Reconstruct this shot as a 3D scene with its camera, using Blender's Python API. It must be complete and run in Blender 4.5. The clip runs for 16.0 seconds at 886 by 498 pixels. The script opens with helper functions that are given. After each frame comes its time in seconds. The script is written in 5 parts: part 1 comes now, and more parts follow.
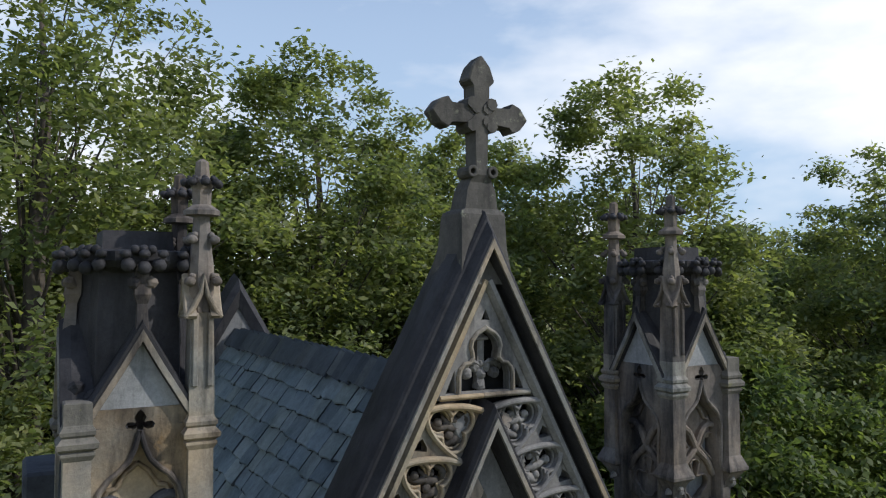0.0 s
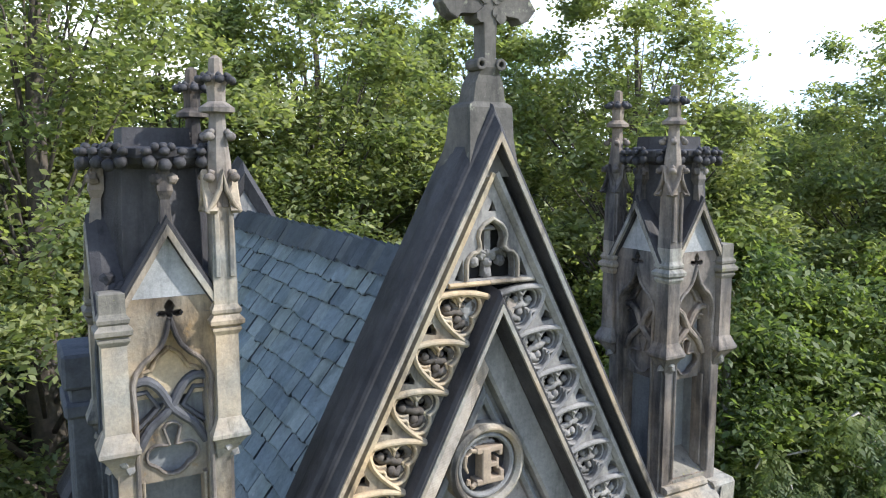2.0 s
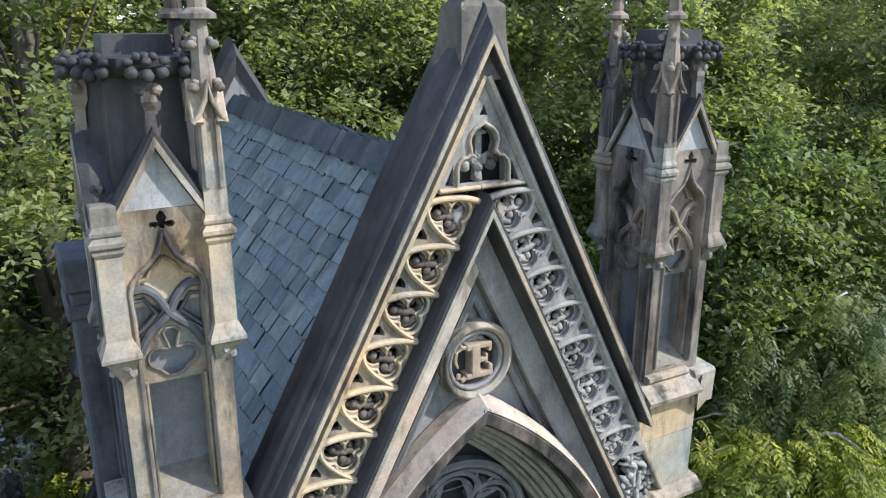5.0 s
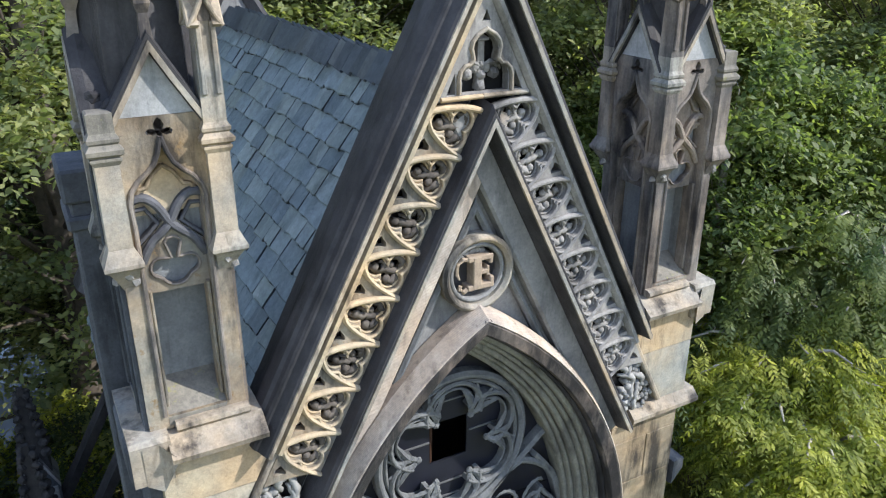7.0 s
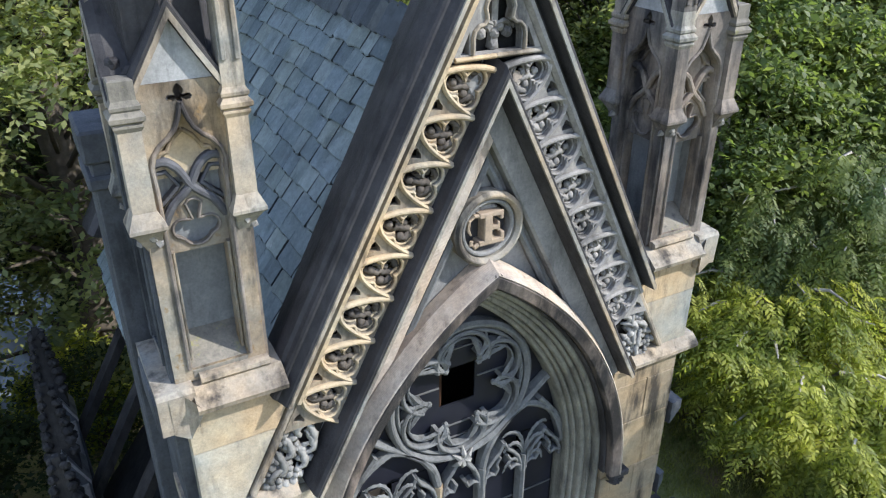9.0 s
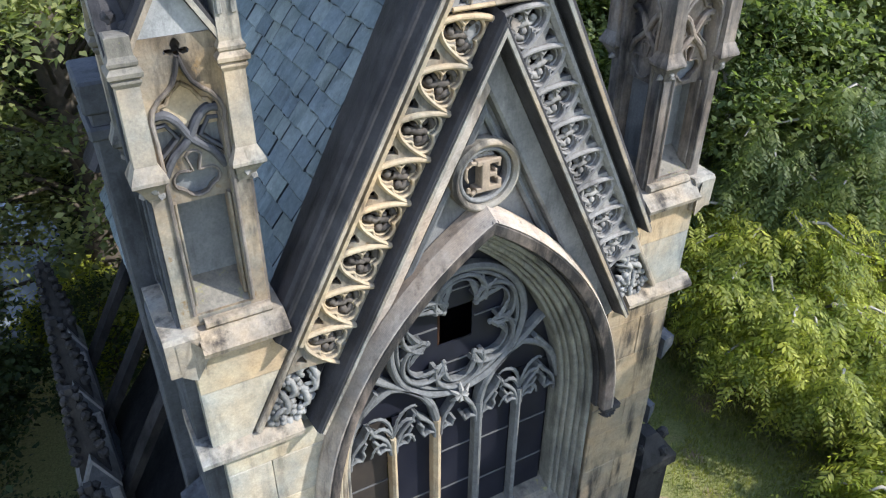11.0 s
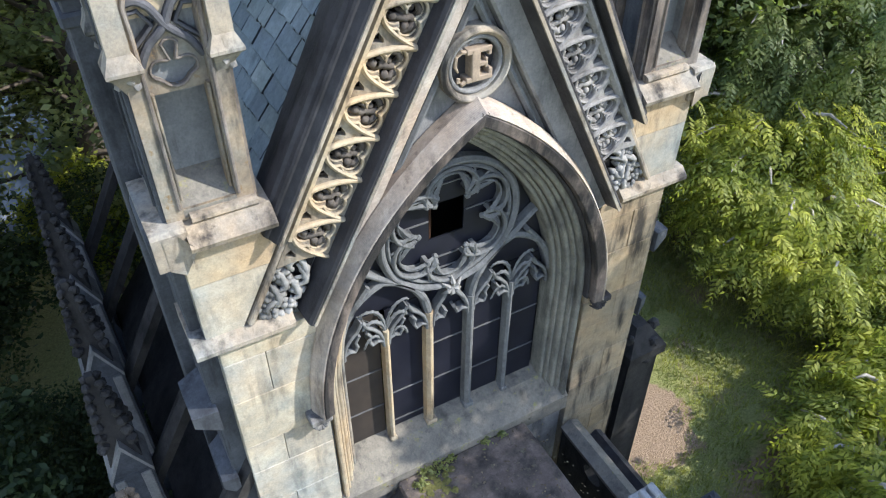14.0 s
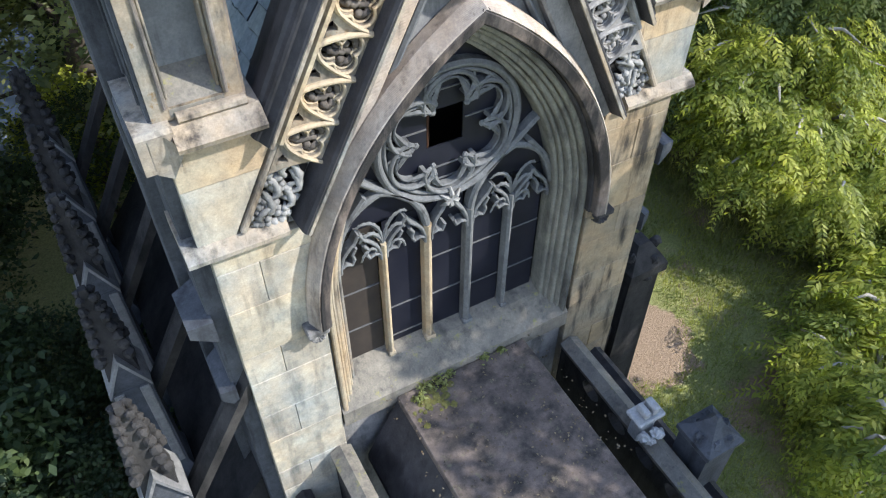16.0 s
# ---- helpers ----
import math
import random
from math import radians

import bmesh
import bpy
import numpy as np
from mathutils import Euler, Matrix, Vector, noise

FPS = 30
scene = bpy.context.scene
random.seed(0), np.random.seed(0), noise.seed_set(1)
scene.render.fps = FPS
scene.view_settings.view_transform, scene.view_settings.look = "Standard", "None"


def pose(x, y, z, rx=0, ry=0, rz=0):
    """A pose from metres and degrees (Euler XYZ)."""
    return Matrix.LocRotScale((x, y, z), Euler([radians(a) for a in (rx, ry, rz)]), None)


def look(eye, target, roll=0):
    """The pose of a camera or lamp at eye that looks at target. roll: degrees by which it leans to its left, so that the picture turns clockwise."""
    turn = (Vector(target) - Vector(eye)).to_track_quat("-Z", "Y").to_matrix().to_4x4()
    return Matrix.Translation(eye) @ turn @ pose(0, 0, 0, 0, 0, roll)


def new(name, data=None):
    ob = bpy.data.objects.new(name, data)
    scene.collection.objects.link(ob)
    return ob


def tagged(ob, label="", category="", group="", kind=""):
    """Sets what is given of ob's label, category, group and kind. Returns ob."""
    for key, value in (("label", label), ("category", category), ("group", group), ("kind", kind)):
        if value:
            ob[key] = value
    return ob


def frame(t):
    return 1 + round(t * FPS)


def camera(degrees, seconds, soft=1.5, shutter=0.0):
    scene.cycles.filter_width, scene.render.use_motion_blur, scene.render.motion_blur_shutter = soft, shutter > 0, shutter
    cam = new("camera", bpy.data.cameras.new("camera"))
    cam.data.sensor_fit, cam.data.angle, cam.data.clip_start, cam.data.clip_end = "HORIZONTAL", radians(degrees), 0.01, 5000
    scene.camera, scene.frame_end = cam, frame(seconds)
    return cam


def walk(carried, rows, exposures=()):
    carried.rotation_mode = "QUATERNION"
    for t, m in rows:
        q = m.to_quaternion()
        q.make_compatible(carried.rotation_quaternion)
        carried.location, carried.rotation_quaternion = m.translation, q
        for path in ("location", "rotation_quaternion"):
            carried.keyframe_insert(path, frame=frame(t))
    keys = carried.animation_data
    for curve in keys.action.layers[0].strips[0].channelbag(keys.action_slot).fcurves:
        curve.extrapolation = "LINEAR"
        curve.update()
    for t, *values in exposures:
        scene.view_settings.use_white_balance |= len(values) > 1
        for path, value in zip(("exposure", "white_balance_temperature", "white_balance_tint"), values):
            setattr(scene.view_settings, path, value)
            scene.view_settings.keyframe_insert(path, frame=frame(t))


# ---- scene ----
cam = camera(59.9, 16.0, soft=1.15)
PATH = [
    (0, (-2.1572, -3.4645, 8.5166), (-0.6962, -0.8473, 8.6421), 0.00),
    (0.5, (-2.1905, -3.5009, 8.5196), (-0.7245, -0.8835, 8.5152), 0.00),
    (1, (-2.2166, -3.5316, 8.5385), (-0.7523, -0.9174, 8.3919), 0.10),
    (1.5, (-2.2568, -3.5401, 8.5551), (-0.7888, -0.9368, 8.2952), 0.10),
    (2, (-2.2748, -3.5456, 8.6152), (-0.8122, -0.9516, 8.2519), 0.00),
    (2.5, (-2.2807, -3.5437, 8.6978), (-0.8274, -0.9607, 8.2332), 0.10),
    (3, (-2.2900, -3.5405, 8.7559), (-0.8425, -0.9707, 8.2076), 0.10),
    (3.5, (-2.2794, -3.5429, 8.8226), (-0.8415, -0.9877, 8.1877), 0.10),
    (6, (-2.1912, -3.5694, 8.7909), (-0.8129, -1.1019, 7.7851), 0.10),
    (6.5, (-2.1983, -3.5644, 8.7500), (-0.8337, -1.1190, 7.6740), 0.10),
    (7, (-2.2184, -3.5595, 8.7430), (-0.8647, -1.1401, 7.5966), 0.10),
    (7.5, (-2.2409, -3.5624, 8.7600), (-0.9038, -1.1670, 7.5459), 0.10),
    (8, (-2.2680, -3.5513, 8.8049), (-0.9401, -1.1834, 7.5281), 0.20),
    (8.5, (-2.2933, -3.5406, 8.8630), (-0.9740, -1.2016, 7.5257), 0.30),
    (9, (-2.3020, -3.5375, 8.9300), (-0.9980, -1.2249, 7.5329), 0.30),
    (11.5, (-2.2728, -3.5460, 9.1049), (-1.0678, -1.4017, 7.3874), 0.40),
    (12, (-2.2715, -3.5412, 9.0998), (-1.0840, -1.4331, 7.3262), 0.40),
    (12.5, (-2.2686, -3.5510, 9.0929), (-1.1015, -1.4782, 7.2650), 0.40),
    (13, (-2.2514, -3.5482, 9.0821), (-1.1064, -1.5126, 7.1992), 0.40),
    (13.5, (-2.2193, -3.5401, 9.0798), (-1.0960, -1.5424, 7.1440), 0.30),
    (14, (-2.1918, -3.5358, 9.0676), (-1.0926, -1.5760, 7.0799), 0.30),
    (14.5, (-2.1749, -3.5064, 9.0087), (-1.0955, -1.5888, 6.9696), 0.30),
    (15, (-2.1687, -3.4917, 8.9484), (-1.1129, -1.6177, 6.8571), 0.40),
    (15.5, (-2.1689, -3.5084, 8.8780), (-1.1339, -1.6731, 6.7425), 0.30),
    (16, (-2.1739, -3.5355, 8.8564), (-1.1671, -1.7396, 6.6744), 0.30),
]
walk(cam, [(t, look(eye, target, roll)) for t, eye, target, roll in PATH],
     exposures=[(0.0, -0.78, 6280, 10), (0.5, -0.66, 6280, 10), (1.0, -0.38, 6280, 10), (1.5, 0.26, 6280, 10), (2.0, 0.64, 6280, 10), (3.0, 0.74, 6280, 10), (4.5, 0.66, 6280, 10), (9.0, 0.64, 6280, 10), (12.0, 0.74, 6280, 10), (16.0, 0.78, 6280, 10)])

# ---- world and sun ----
SUN_DIR = Vector((0.66, -0.48, 0.66)).normalized()
world = bpy.data.worlds.new("sky")
scene.world = world
world.use_nodes = True
wn, wl = world.node_tree.nodes, world.node_tree.links
wn.clear()
w_out = wn.new("ShaderNodeOutputWorld")
w_bg = wn.new("ShaderNodeBackground")
w_sky = wn.new("ShaderNodeTexSky")
w_sky.sky_type = "NISHITA"
w_sky.sun_disc = False
w_sky.sun_elevation = math.asin(SUN_DIR.z)
w_sky.sun_rotation = math.atan2(SUN_DIR.x, SUN_DIR.y)
w_sky.air_density, w_sky.dust_density = 1.0, 1.2
w_co = wn.new("ShaderNodeTexCoord")
w_map = wn.new("ShaderNodeMapping")
w_map.inputs["Scale"].default_value = (1.0, 1.0, 2.6)
w_map.inputs["Location"].default_value = (1.7, 0.6, 0.45)
w_noise = wn.new("ShaderNodeTexNoise")
w_noise.inputs["Scale"].default_value = 2.3
w_noise.inputs["Detail"].default_value = 7.0
w_noise.inputs["Roughness"].default_value = 0.52
w_ramp = wn.new("ShaderNodeValToRGB")
w_ramp.color_ramp.elements[0].position = 0.42
w_ramp.color_ramp.elements[1].position = 0.62
w_ramp.color_ramp.elements[0].color = (0.17, 0.17, 0.17, 1.0)
w_mix = wn.new("ShaderNodeMix")
w_mix.data_type = "RGBA"
w_mix.inputs["B"].default_value = (13.5, 13.7, 14.1, 1.0)
wl.new(w_co.outputs["Generated"], w_map.inputs["Vector"])
wl.new(w_map.outputs["Vector"], w_noise.inputs["Vector"])
wl.new(w_noise.outputs["Fac"], w_ramp.inputs["Fac"])
# the clouds lie as a bank towards the horizon
w_sep = wn.new("ShaderNodeSeparateXYZ")
w_low = wn.new("ShaderNodeMapRange")
w_low.interpolation_type = "SMOOTHSTEP"
for key, value in (("From Min", 0.30), ("From Max", 0.62), ("To Min", 1.0), ("To Max", 0.12)):
    w_low.inputs[key].default_value = value
w_mul = wn.new("ShaderNodeMath")
w_mul.operation = "MULTIPLY"
wl.new(w_co.outputs["Generated"], w_sep.inputs["Vector"])
wl.new(w_sep.outputs["Z"], w_low.inputs["Value"])
wl.new(w_ramp.outputs["Color"], w_mul.inputs[0])
wl.new(w_low.outputs["Result"], w_mul.inputs[1])
wl.new(w_mul.outputs["Value"], w_mix.inputs["Factor"])
# a clear, washed summer blue
w_blue = wn.new("ShaderNodeMix")
w_blue.data_type, w_blue.blend_type = "RGBA", "MULTIPLY"
w_blue.inputs["Factor"].default_value = 1.0
w_blue.inputs["B"].default_value = (1.22, 1.52, 1.95, 1.0)
wl.new(w_sky.outputs["Color"], w_blue.inputs["A"])
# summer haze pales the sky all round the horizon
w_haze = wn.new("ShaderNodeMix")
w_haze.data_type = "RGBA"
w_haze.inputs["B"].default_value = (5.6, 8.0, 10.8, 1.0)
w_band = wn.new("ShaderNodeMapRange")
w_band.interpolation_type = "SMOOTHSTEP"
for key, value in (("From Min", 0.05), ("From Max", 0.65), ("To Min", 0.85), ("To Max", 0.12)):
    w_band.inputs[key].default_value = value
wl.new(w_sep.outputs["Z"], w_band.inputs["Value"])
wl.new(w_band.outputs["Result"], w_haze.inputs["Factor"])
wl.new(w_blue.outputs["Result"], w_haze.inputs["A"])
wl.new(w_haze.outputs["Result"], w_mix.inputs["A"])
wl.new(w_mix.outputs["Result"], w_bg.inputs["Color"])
w_bg.inputs["Strength"].default_value = 0.13
wl.new(w_bg.outputs["Background"], w_out.inputs["Surface"])

sun = new("sun", bpy.data.lights.new("sun", "SUN"))
sun.data.energy, sun.data.angle, sun.data.color = 5.0, radians(0.6), (1.0, 0.95, 0.87)
sun.matrix_world = look((20 * SUN_DIR.x, 20 * SUN_DIR.y, 20 * SUN_DIR.z), (0, 0, 0))


# ---- materials ----
def material(name, rough=0.8, metal=0.0):
    m = bpy.data.materials.new(name)
    m.use_nodes = True
    n, l = m.node_tree.nodes, m.node_tree.links
    b = n["Principled BSDF"]
    b.inputs["Roughness"].default_value = rough
    b.inputs["Metallic"].default_value = metal
    return m, n, l, b


def noise_node(n, l, scale, detail=5.0, rough=0.55, stretch=None, coord="Position"):
    geo = n.new("ShaderNodeNewGeometry")
    tex = n.new("ShaderNodeTexNoise")
    tex.inputs["Scale"].default_value = scale
    tex.inputs["Detail"].default_value = detail
    tex.inputs["Roughness"].default_value = rough
    if stretch:
        mp = n.new("ShaderNodeMapping")
        mp.inputs["Scale"].default_value = stretch
        l.new(geo.outputs["Position"], mp.inputs["Vector"])
        l.new(mp.outputs["Vector"], tex.inputs["Vector"])
    else:
        l.new(geo.outputs["Position"], tex.inputs["Vector"])
    return tex.outputs["Fac"]


def ramp(n, l, fac, lo, hi, a=(0, 0, 0, 1), b=(1, 1, 1, 1)):
    r = n.new("ShaderNodeValToRGB")
    r.color_ramp.elements[0].position, r.color_ramp.elements[1].position = lo, hi
    r.color_ramp.elements[0].color, r.color_ramp.elements[1].color = a, b
    l.new(fac, r.inputs["Fac"])
    return r.outputs["Color"]


def blend(n, l, fac, a, b, mode="MIX"):
    m = n.new("ShaderNodeMix")
    m.data_type, m.blend_type = "RGBA", mode
    for key, v in (("Factor", fac), ("A", a), ("B", b)):
        if isinstance(v, (tuple, float, int)):
            m.inputs[key].default_value = v if key == "Factor" else (*v[:3], 1.0)
        else:
            l.new(v, m.inputs[key])
    return m.outputs["Result"]


def stone(name, light, mid, soot, soot_lo=0.52, soot_hi=0.72, grain=60.0, bump=0.25, rough=0.85, vary=0.0, lichen=None, tooling=0.0, hue=0.0, rugged=0.55, drip_amount=0.6):
    """Weathered masonry: two tones, soot in vertical runs, fine grain and pits."""
    m, n, l, b = material(name, rough)
    b.inputs["Specular IOR Level"].default_value = 0.18
    big = noise_node(n, l, 2.4, 6.0, 0.6)
    col = blend(n, l, ramp(n, l, big, 0.35, 0.65), light, mid)
    runs = noise_node(n, l, 5.0, 7.0, 0.62, (1.0, 1.0, 0.22))
    col = blend(n, l, ramp(n, l, runs, soot_lo, soot_hi), col, soot)
    mott = noise_node(n, l, 13.0, 7.0, 0.68)
    col = blend(n, l, rugged, col, ramp(n, l, mott, 0.30, 0.70, (0.58, 0.58, 0.60, 1), (1.32, 1.30, 1.27, 1)), "MULTIPLY")
    drip = noise_node(n, l, 16.0, 5.0, 0.6, (1.0, 1.0, 0.10))
    col = blend(n, l, ramp(n, l, drip, 0.60, 0.72, (0, 0, 0, 1), (drip_amount, drip_amount, drip_amount, 1)), col, soot)
    fine = noise_node(n, l, grain, 6.0, 0.7)
    col = blend(n, l, 0.45, col, ramp(n, l, fine, 0.25, 0.75, (0.5, 0.5, 0.5, 1), (1.35, 1.33, 1.3, 1)), "MULTIPLY")
    if hue:
        # warm ochre and cool grey-green patches
        tint = noise_node(n, l, 1.7, 5.0, 0.62)
        col = blend(n, l, hue, col, ramp(n, l, tint, 0.36, 0.64, (0.88, 0.97, 1.03, 1), (1.24, 1.01, 0.74, 1)), "MULTIPLY")
    if lichen:
        spot = noise_node(n, l, 9.0, 6.0, 0.7)
        col = blend(n, l, ramp(n, l, spot, 0.6, 0.68), col, lichen)
    if vary:
        info = n.new("ShaderNodeObjectInfo")
        tone = n.new("ShaderNodeValToRGB")
        tone.color_ramp.elements[0].color, tone.color_ramp.elements[1].color = (0.5, 0.52, 0.55, 1), (1.5, 1.40, 1.22, 1)
        for at, c in ((0.3, (0.86, 0.90, 0.92, 1)), (0.55, (1.12, 1.04, 0.86, 1)), (0.75, (0.92, 0.95, 1.0, 1))):
            tone.color_ramp.elements.new(at).color = c
        l.new(info.outputs["Random"], tone.inputs["Fac"])
        col = blend(n, l, vary, col, tone.outputs["Color"], "MULTIPLY")
    l.new(col, b.inputs["Base Color"])
    bp = n.new("ShaderNodeBump")
    bp.inputs["Strength"].default_value = bump
    bp.inputs["Distance"].default_value = 0.02
    height = fine
    if tooling:
        wave = n.new("ShaderNodeTexWave")
        wave.inputs["Scale"].default_value = 38.0
        wave.inputs["Distortion"].default_value = 0.6
        geo = n.new("ShaderNodeNewGeometry")
        mp = n.new("ShaderNodeMapping")
        mp.inputs["Rotation"].default_value = (0, radians(tooling), 0)
        l.new(geo.outputs["Position"], mp.inputs["Vector"])
        l.new(mp.outputs["Vector"], wave.inputs["Vector"])
        mx = n.new("ShaderNodeMath")
        mx.operation = "ADD"
        l.new(fine, mx.inputs[0])
        l.new(wave.outputs["Fac"], mx.inputs[1])
        height = mx.outputs[0]
    l.new(height, bp.inputs["Height"])
    l.new(bp.outputs["Normal"], b.inputs["Normal"])
    return m


M_STONE = stone("sandstone", (0.325, 0.298, 0.255), (0.215, 0.203, 0.187), (0.050, 0.048, 0.048), 0.50, 0.66, hue=0.7)
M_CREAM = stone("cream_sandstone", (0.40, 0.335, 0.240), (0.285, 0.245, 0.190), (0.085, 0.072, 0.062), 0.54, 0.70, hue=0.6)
M_TOOLED = stone("tooled_sandstone", (0.43, 0.375, 0.325), (0.31, 0.27, 0.24), (0.085, 0.076, 0.072), 0.56, 0.74, hue=0.5, tooling=62.0, bump=0.22)
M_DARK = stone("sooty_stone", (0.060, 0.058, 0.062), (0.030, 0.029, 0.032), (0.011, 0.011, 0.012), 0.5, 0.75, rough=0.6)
M_GREYSTONE = stone("grey_stone", (0.235, 0.232, 0.228), (0.165, 0.165, 0.165), (0.060, 0.061, 0.062))
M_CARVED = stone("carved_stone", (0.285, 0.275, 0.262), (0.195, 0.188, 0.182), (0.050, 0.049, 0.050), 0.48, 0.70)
M_BLOCK = stone("ashlar_block", (0.43, 0.395, 0.335), (0.275, 0.280, 0.265), (0.105, 0.110, 0.110), 0.50, 0.72, vary=0.4, hue=0.6, rugged=0.5, drip_amount=0.35)
M_BROWNBLOCK = stone("brown_ashlar_block", (0.33, 0.275, 0.20), (0.21, 0.18, 0.14), (0.05, 0.046, 0.042), 0.50, 0.64, vary=0.5, hue=0.5, rugged=0.4)
M_CROSS = stone("lichened_stone", (0.13, 0.122, 0.108), (0.085, 0.080, 0.074), (0.03, 0.03, 0.03), 0.48, 0.70, lichen=(0.21, 0.21, 0.16))
M_LICHEN = stone("mossy_stone", (0.205, 0.188, 0.158), (0.140, 0.131, 0.115), (0.055, 0.055, 0.052), 0.52, 0.74, lichen=(0.205, 0.195, 0.085))
M_PALE = stone("patched_stone", (0.339, 0.346, 0.353), (0.282, 0.288, 0.294), (0.141, 0.144, 0.147), 0.62, 0.85)
# near-black colour standing for deep shade in hollows and gaps
M_DEEP_SHADE = stone("deep_shade_stone", (0.039, 0.037, 0.038), (0.025, 0.024, 0.024), (0.014, 0.014, 0.014), 0.4, 0.7)
M_TRACERY = stone("tracery_stone", (0.165, 0.172, 0.175), (0.115, 0.120, 0.125), (0.05, 0.05, 0.054), 0.52, 0.78)
M_SLATE = stone("slate", (0.180, 0.220, 0.245), (0.112, 0.145, 0.168), (0.050, 0.064, 0.076), 0.55, 0.8, grain=40.0, bump=0.15, rough=0.42, vary=0.7, lichen=(0.20, 0.23, 0.25))
M_ROOFSLAB = stone("porch_slab", (0.180, 0.145, 0.125), (0.102, 0.084, 0.075), (0.036, 0.034, 0.032), 0.43, 0.68, lichen=(0.135, 0.125, 0.085))
M_BLEACH = stone("bleached_stone", (0.36, 0.355, 0.34), (0.205, 0.205, 0.20), (0.049, 0.050, 0.051), 0.45, 0.7)
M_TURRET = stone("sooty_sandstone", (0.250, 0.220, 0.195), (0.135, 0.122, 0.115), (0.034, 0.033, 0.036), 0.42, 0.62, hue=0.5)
# soot and the flank's shade together in one dark colour
M_SOOT_SHADE = stone("sooty_shaded_stone", (0.055, 0.052, 0.050), (0.030, 0.029, 0.029), (0.012, 0.012, 0.012), 0.45, 0.7)
# darker slate for the ridge: dirt, and its dimmer light put into the colour
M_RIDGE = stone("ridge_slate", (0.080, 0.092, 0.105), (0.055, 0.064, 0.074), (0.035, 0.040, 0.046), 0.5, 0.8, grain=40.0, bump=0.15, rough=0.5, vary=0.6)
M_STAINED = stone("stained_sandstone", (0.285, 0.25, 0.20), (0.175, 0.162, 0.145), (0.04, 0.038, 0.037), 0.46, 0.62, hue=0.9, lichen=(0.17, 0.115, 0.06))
# blue-grey tint is shade put into the stone's colour
M_SHADE = stone("shade_blue_stone", (0.082, 0.089, 0.102), (0.052, 0.057, 0.067), (0.026, 0.028, 0.032))
M_NICHE = stone("blue_grey_blank", (0.215, 0.225, 0.228), (0.150, 0.158, 0.165), (0.07, 0.075, 0.08), 0.50, 0.72, rugged=0.3)
M_HOODFACE = stone("sooty_brown_stone", (0.200, 0.165, 0.145), (0.110, 0.095, 0.088), (0.026, 0.025, 0.026), 0.40, 0.58, hue=0.3)
# cream stone as it looks unlit, shade put into the colour
M_UNLIT_STONE = stone("unlit_side_stone", (0.215, 0.210, 0.178), (0.150, 0.150, 0.132), (0.050, 0.050, 0.048), 0.50, 0.70)
M_ARM = stone("arm_shade_stone", (0.098, 0.100, 0.112), (0.066, 0.068, 0.076), (0.030, 0.031, 0.034))
M_EYE = stone("sooty_shaded_carving", (0.150, 0.128, 0.108), (0.085, 0.076, 0.068), (0.030, 0.028, 0.028), 0.42, 0.64)
M_LETTER = stone("gilded_stone_letter", (0.324, 0.259, 0.190), (0.254, 0.202, 0.158), (0.141, 0.108, 0.079), 0.6, 0.85)


def plain(name, c1, c2, rough=0.5, metal=0.0, scale=8.0, bump=0.1, spec=0.5):
    m, n, l, b = material(name, rough, metal)
    b.inputs["Specular IOR Level"].default_value = spec
    tex = noise_node(n, l, scale, 6.0, 0.6)
    l.new(blend(n, l, ramp(n, l, tex, 0.3, 0.7), c1, c2), b.inputs["Base Color"])
    bp = n.new("ShaderNodeBump")
    bp.inputs["Strength"].default_value = bump
    bp.inputs["Distance"].default_value = 0.01
    l.new(tex, bp.inputs["Height"])
    l.new(bp.outputs["Normal"], b.inputs["Normal"])
    return m


M_GLASS = plain("dusty_dark_glass", (0.007, 0.008, 0.014), (0.016, 0.017, 0.025), 0.4, 0.0, 3.0, 0.04, 0.22)
M_LEAD = plain("lead_bar", (0.09, 0.09, 0.10), (0.14, 0.14, 0.14), 0.5, 0.2, 30.0)
M_RUST = plain("rusty_sheet", (0.045, 0.020, 0.010), (0.03, 0.015, 0.009), 0.8, 0.0, 12.0, 0.1, 0.2)
M_RUSTPANE = plain("brown_board", (0.045, 0.036, 0.030), (0.028, 0.024, 0.022), 0.6, 0.0, 6.0, 0.1, 0.25)
M_VOID = plain("dark_interior", (0.012, 0.010, 0.010), (0.02, 0.016, 0.015), 0.9)
M_BARK = plain("bark", (0.10, 0.08, 0.06), (0.05, 0.042, 0.035), 0.9, 0.0, 14.0, 0.6)
M_PALEBARK = plain("pale_bark", (0.42, 0.39, 0.34), (0.26, 0.235, 0.20), 0.9, 0.0, 18.0, 0.5)
M_MOSS = plain("moss", (0.14, 0.125, 0.03), (0.075, 0.08, 0.025), 0.95, 0.0, 40.0, 0.6)
M_WATER = plain("pond_water", (0.18, 0.22, 0.26), (0.24, 0.28, 0.32), 0.12, 0.0, 0.6, 0.05)


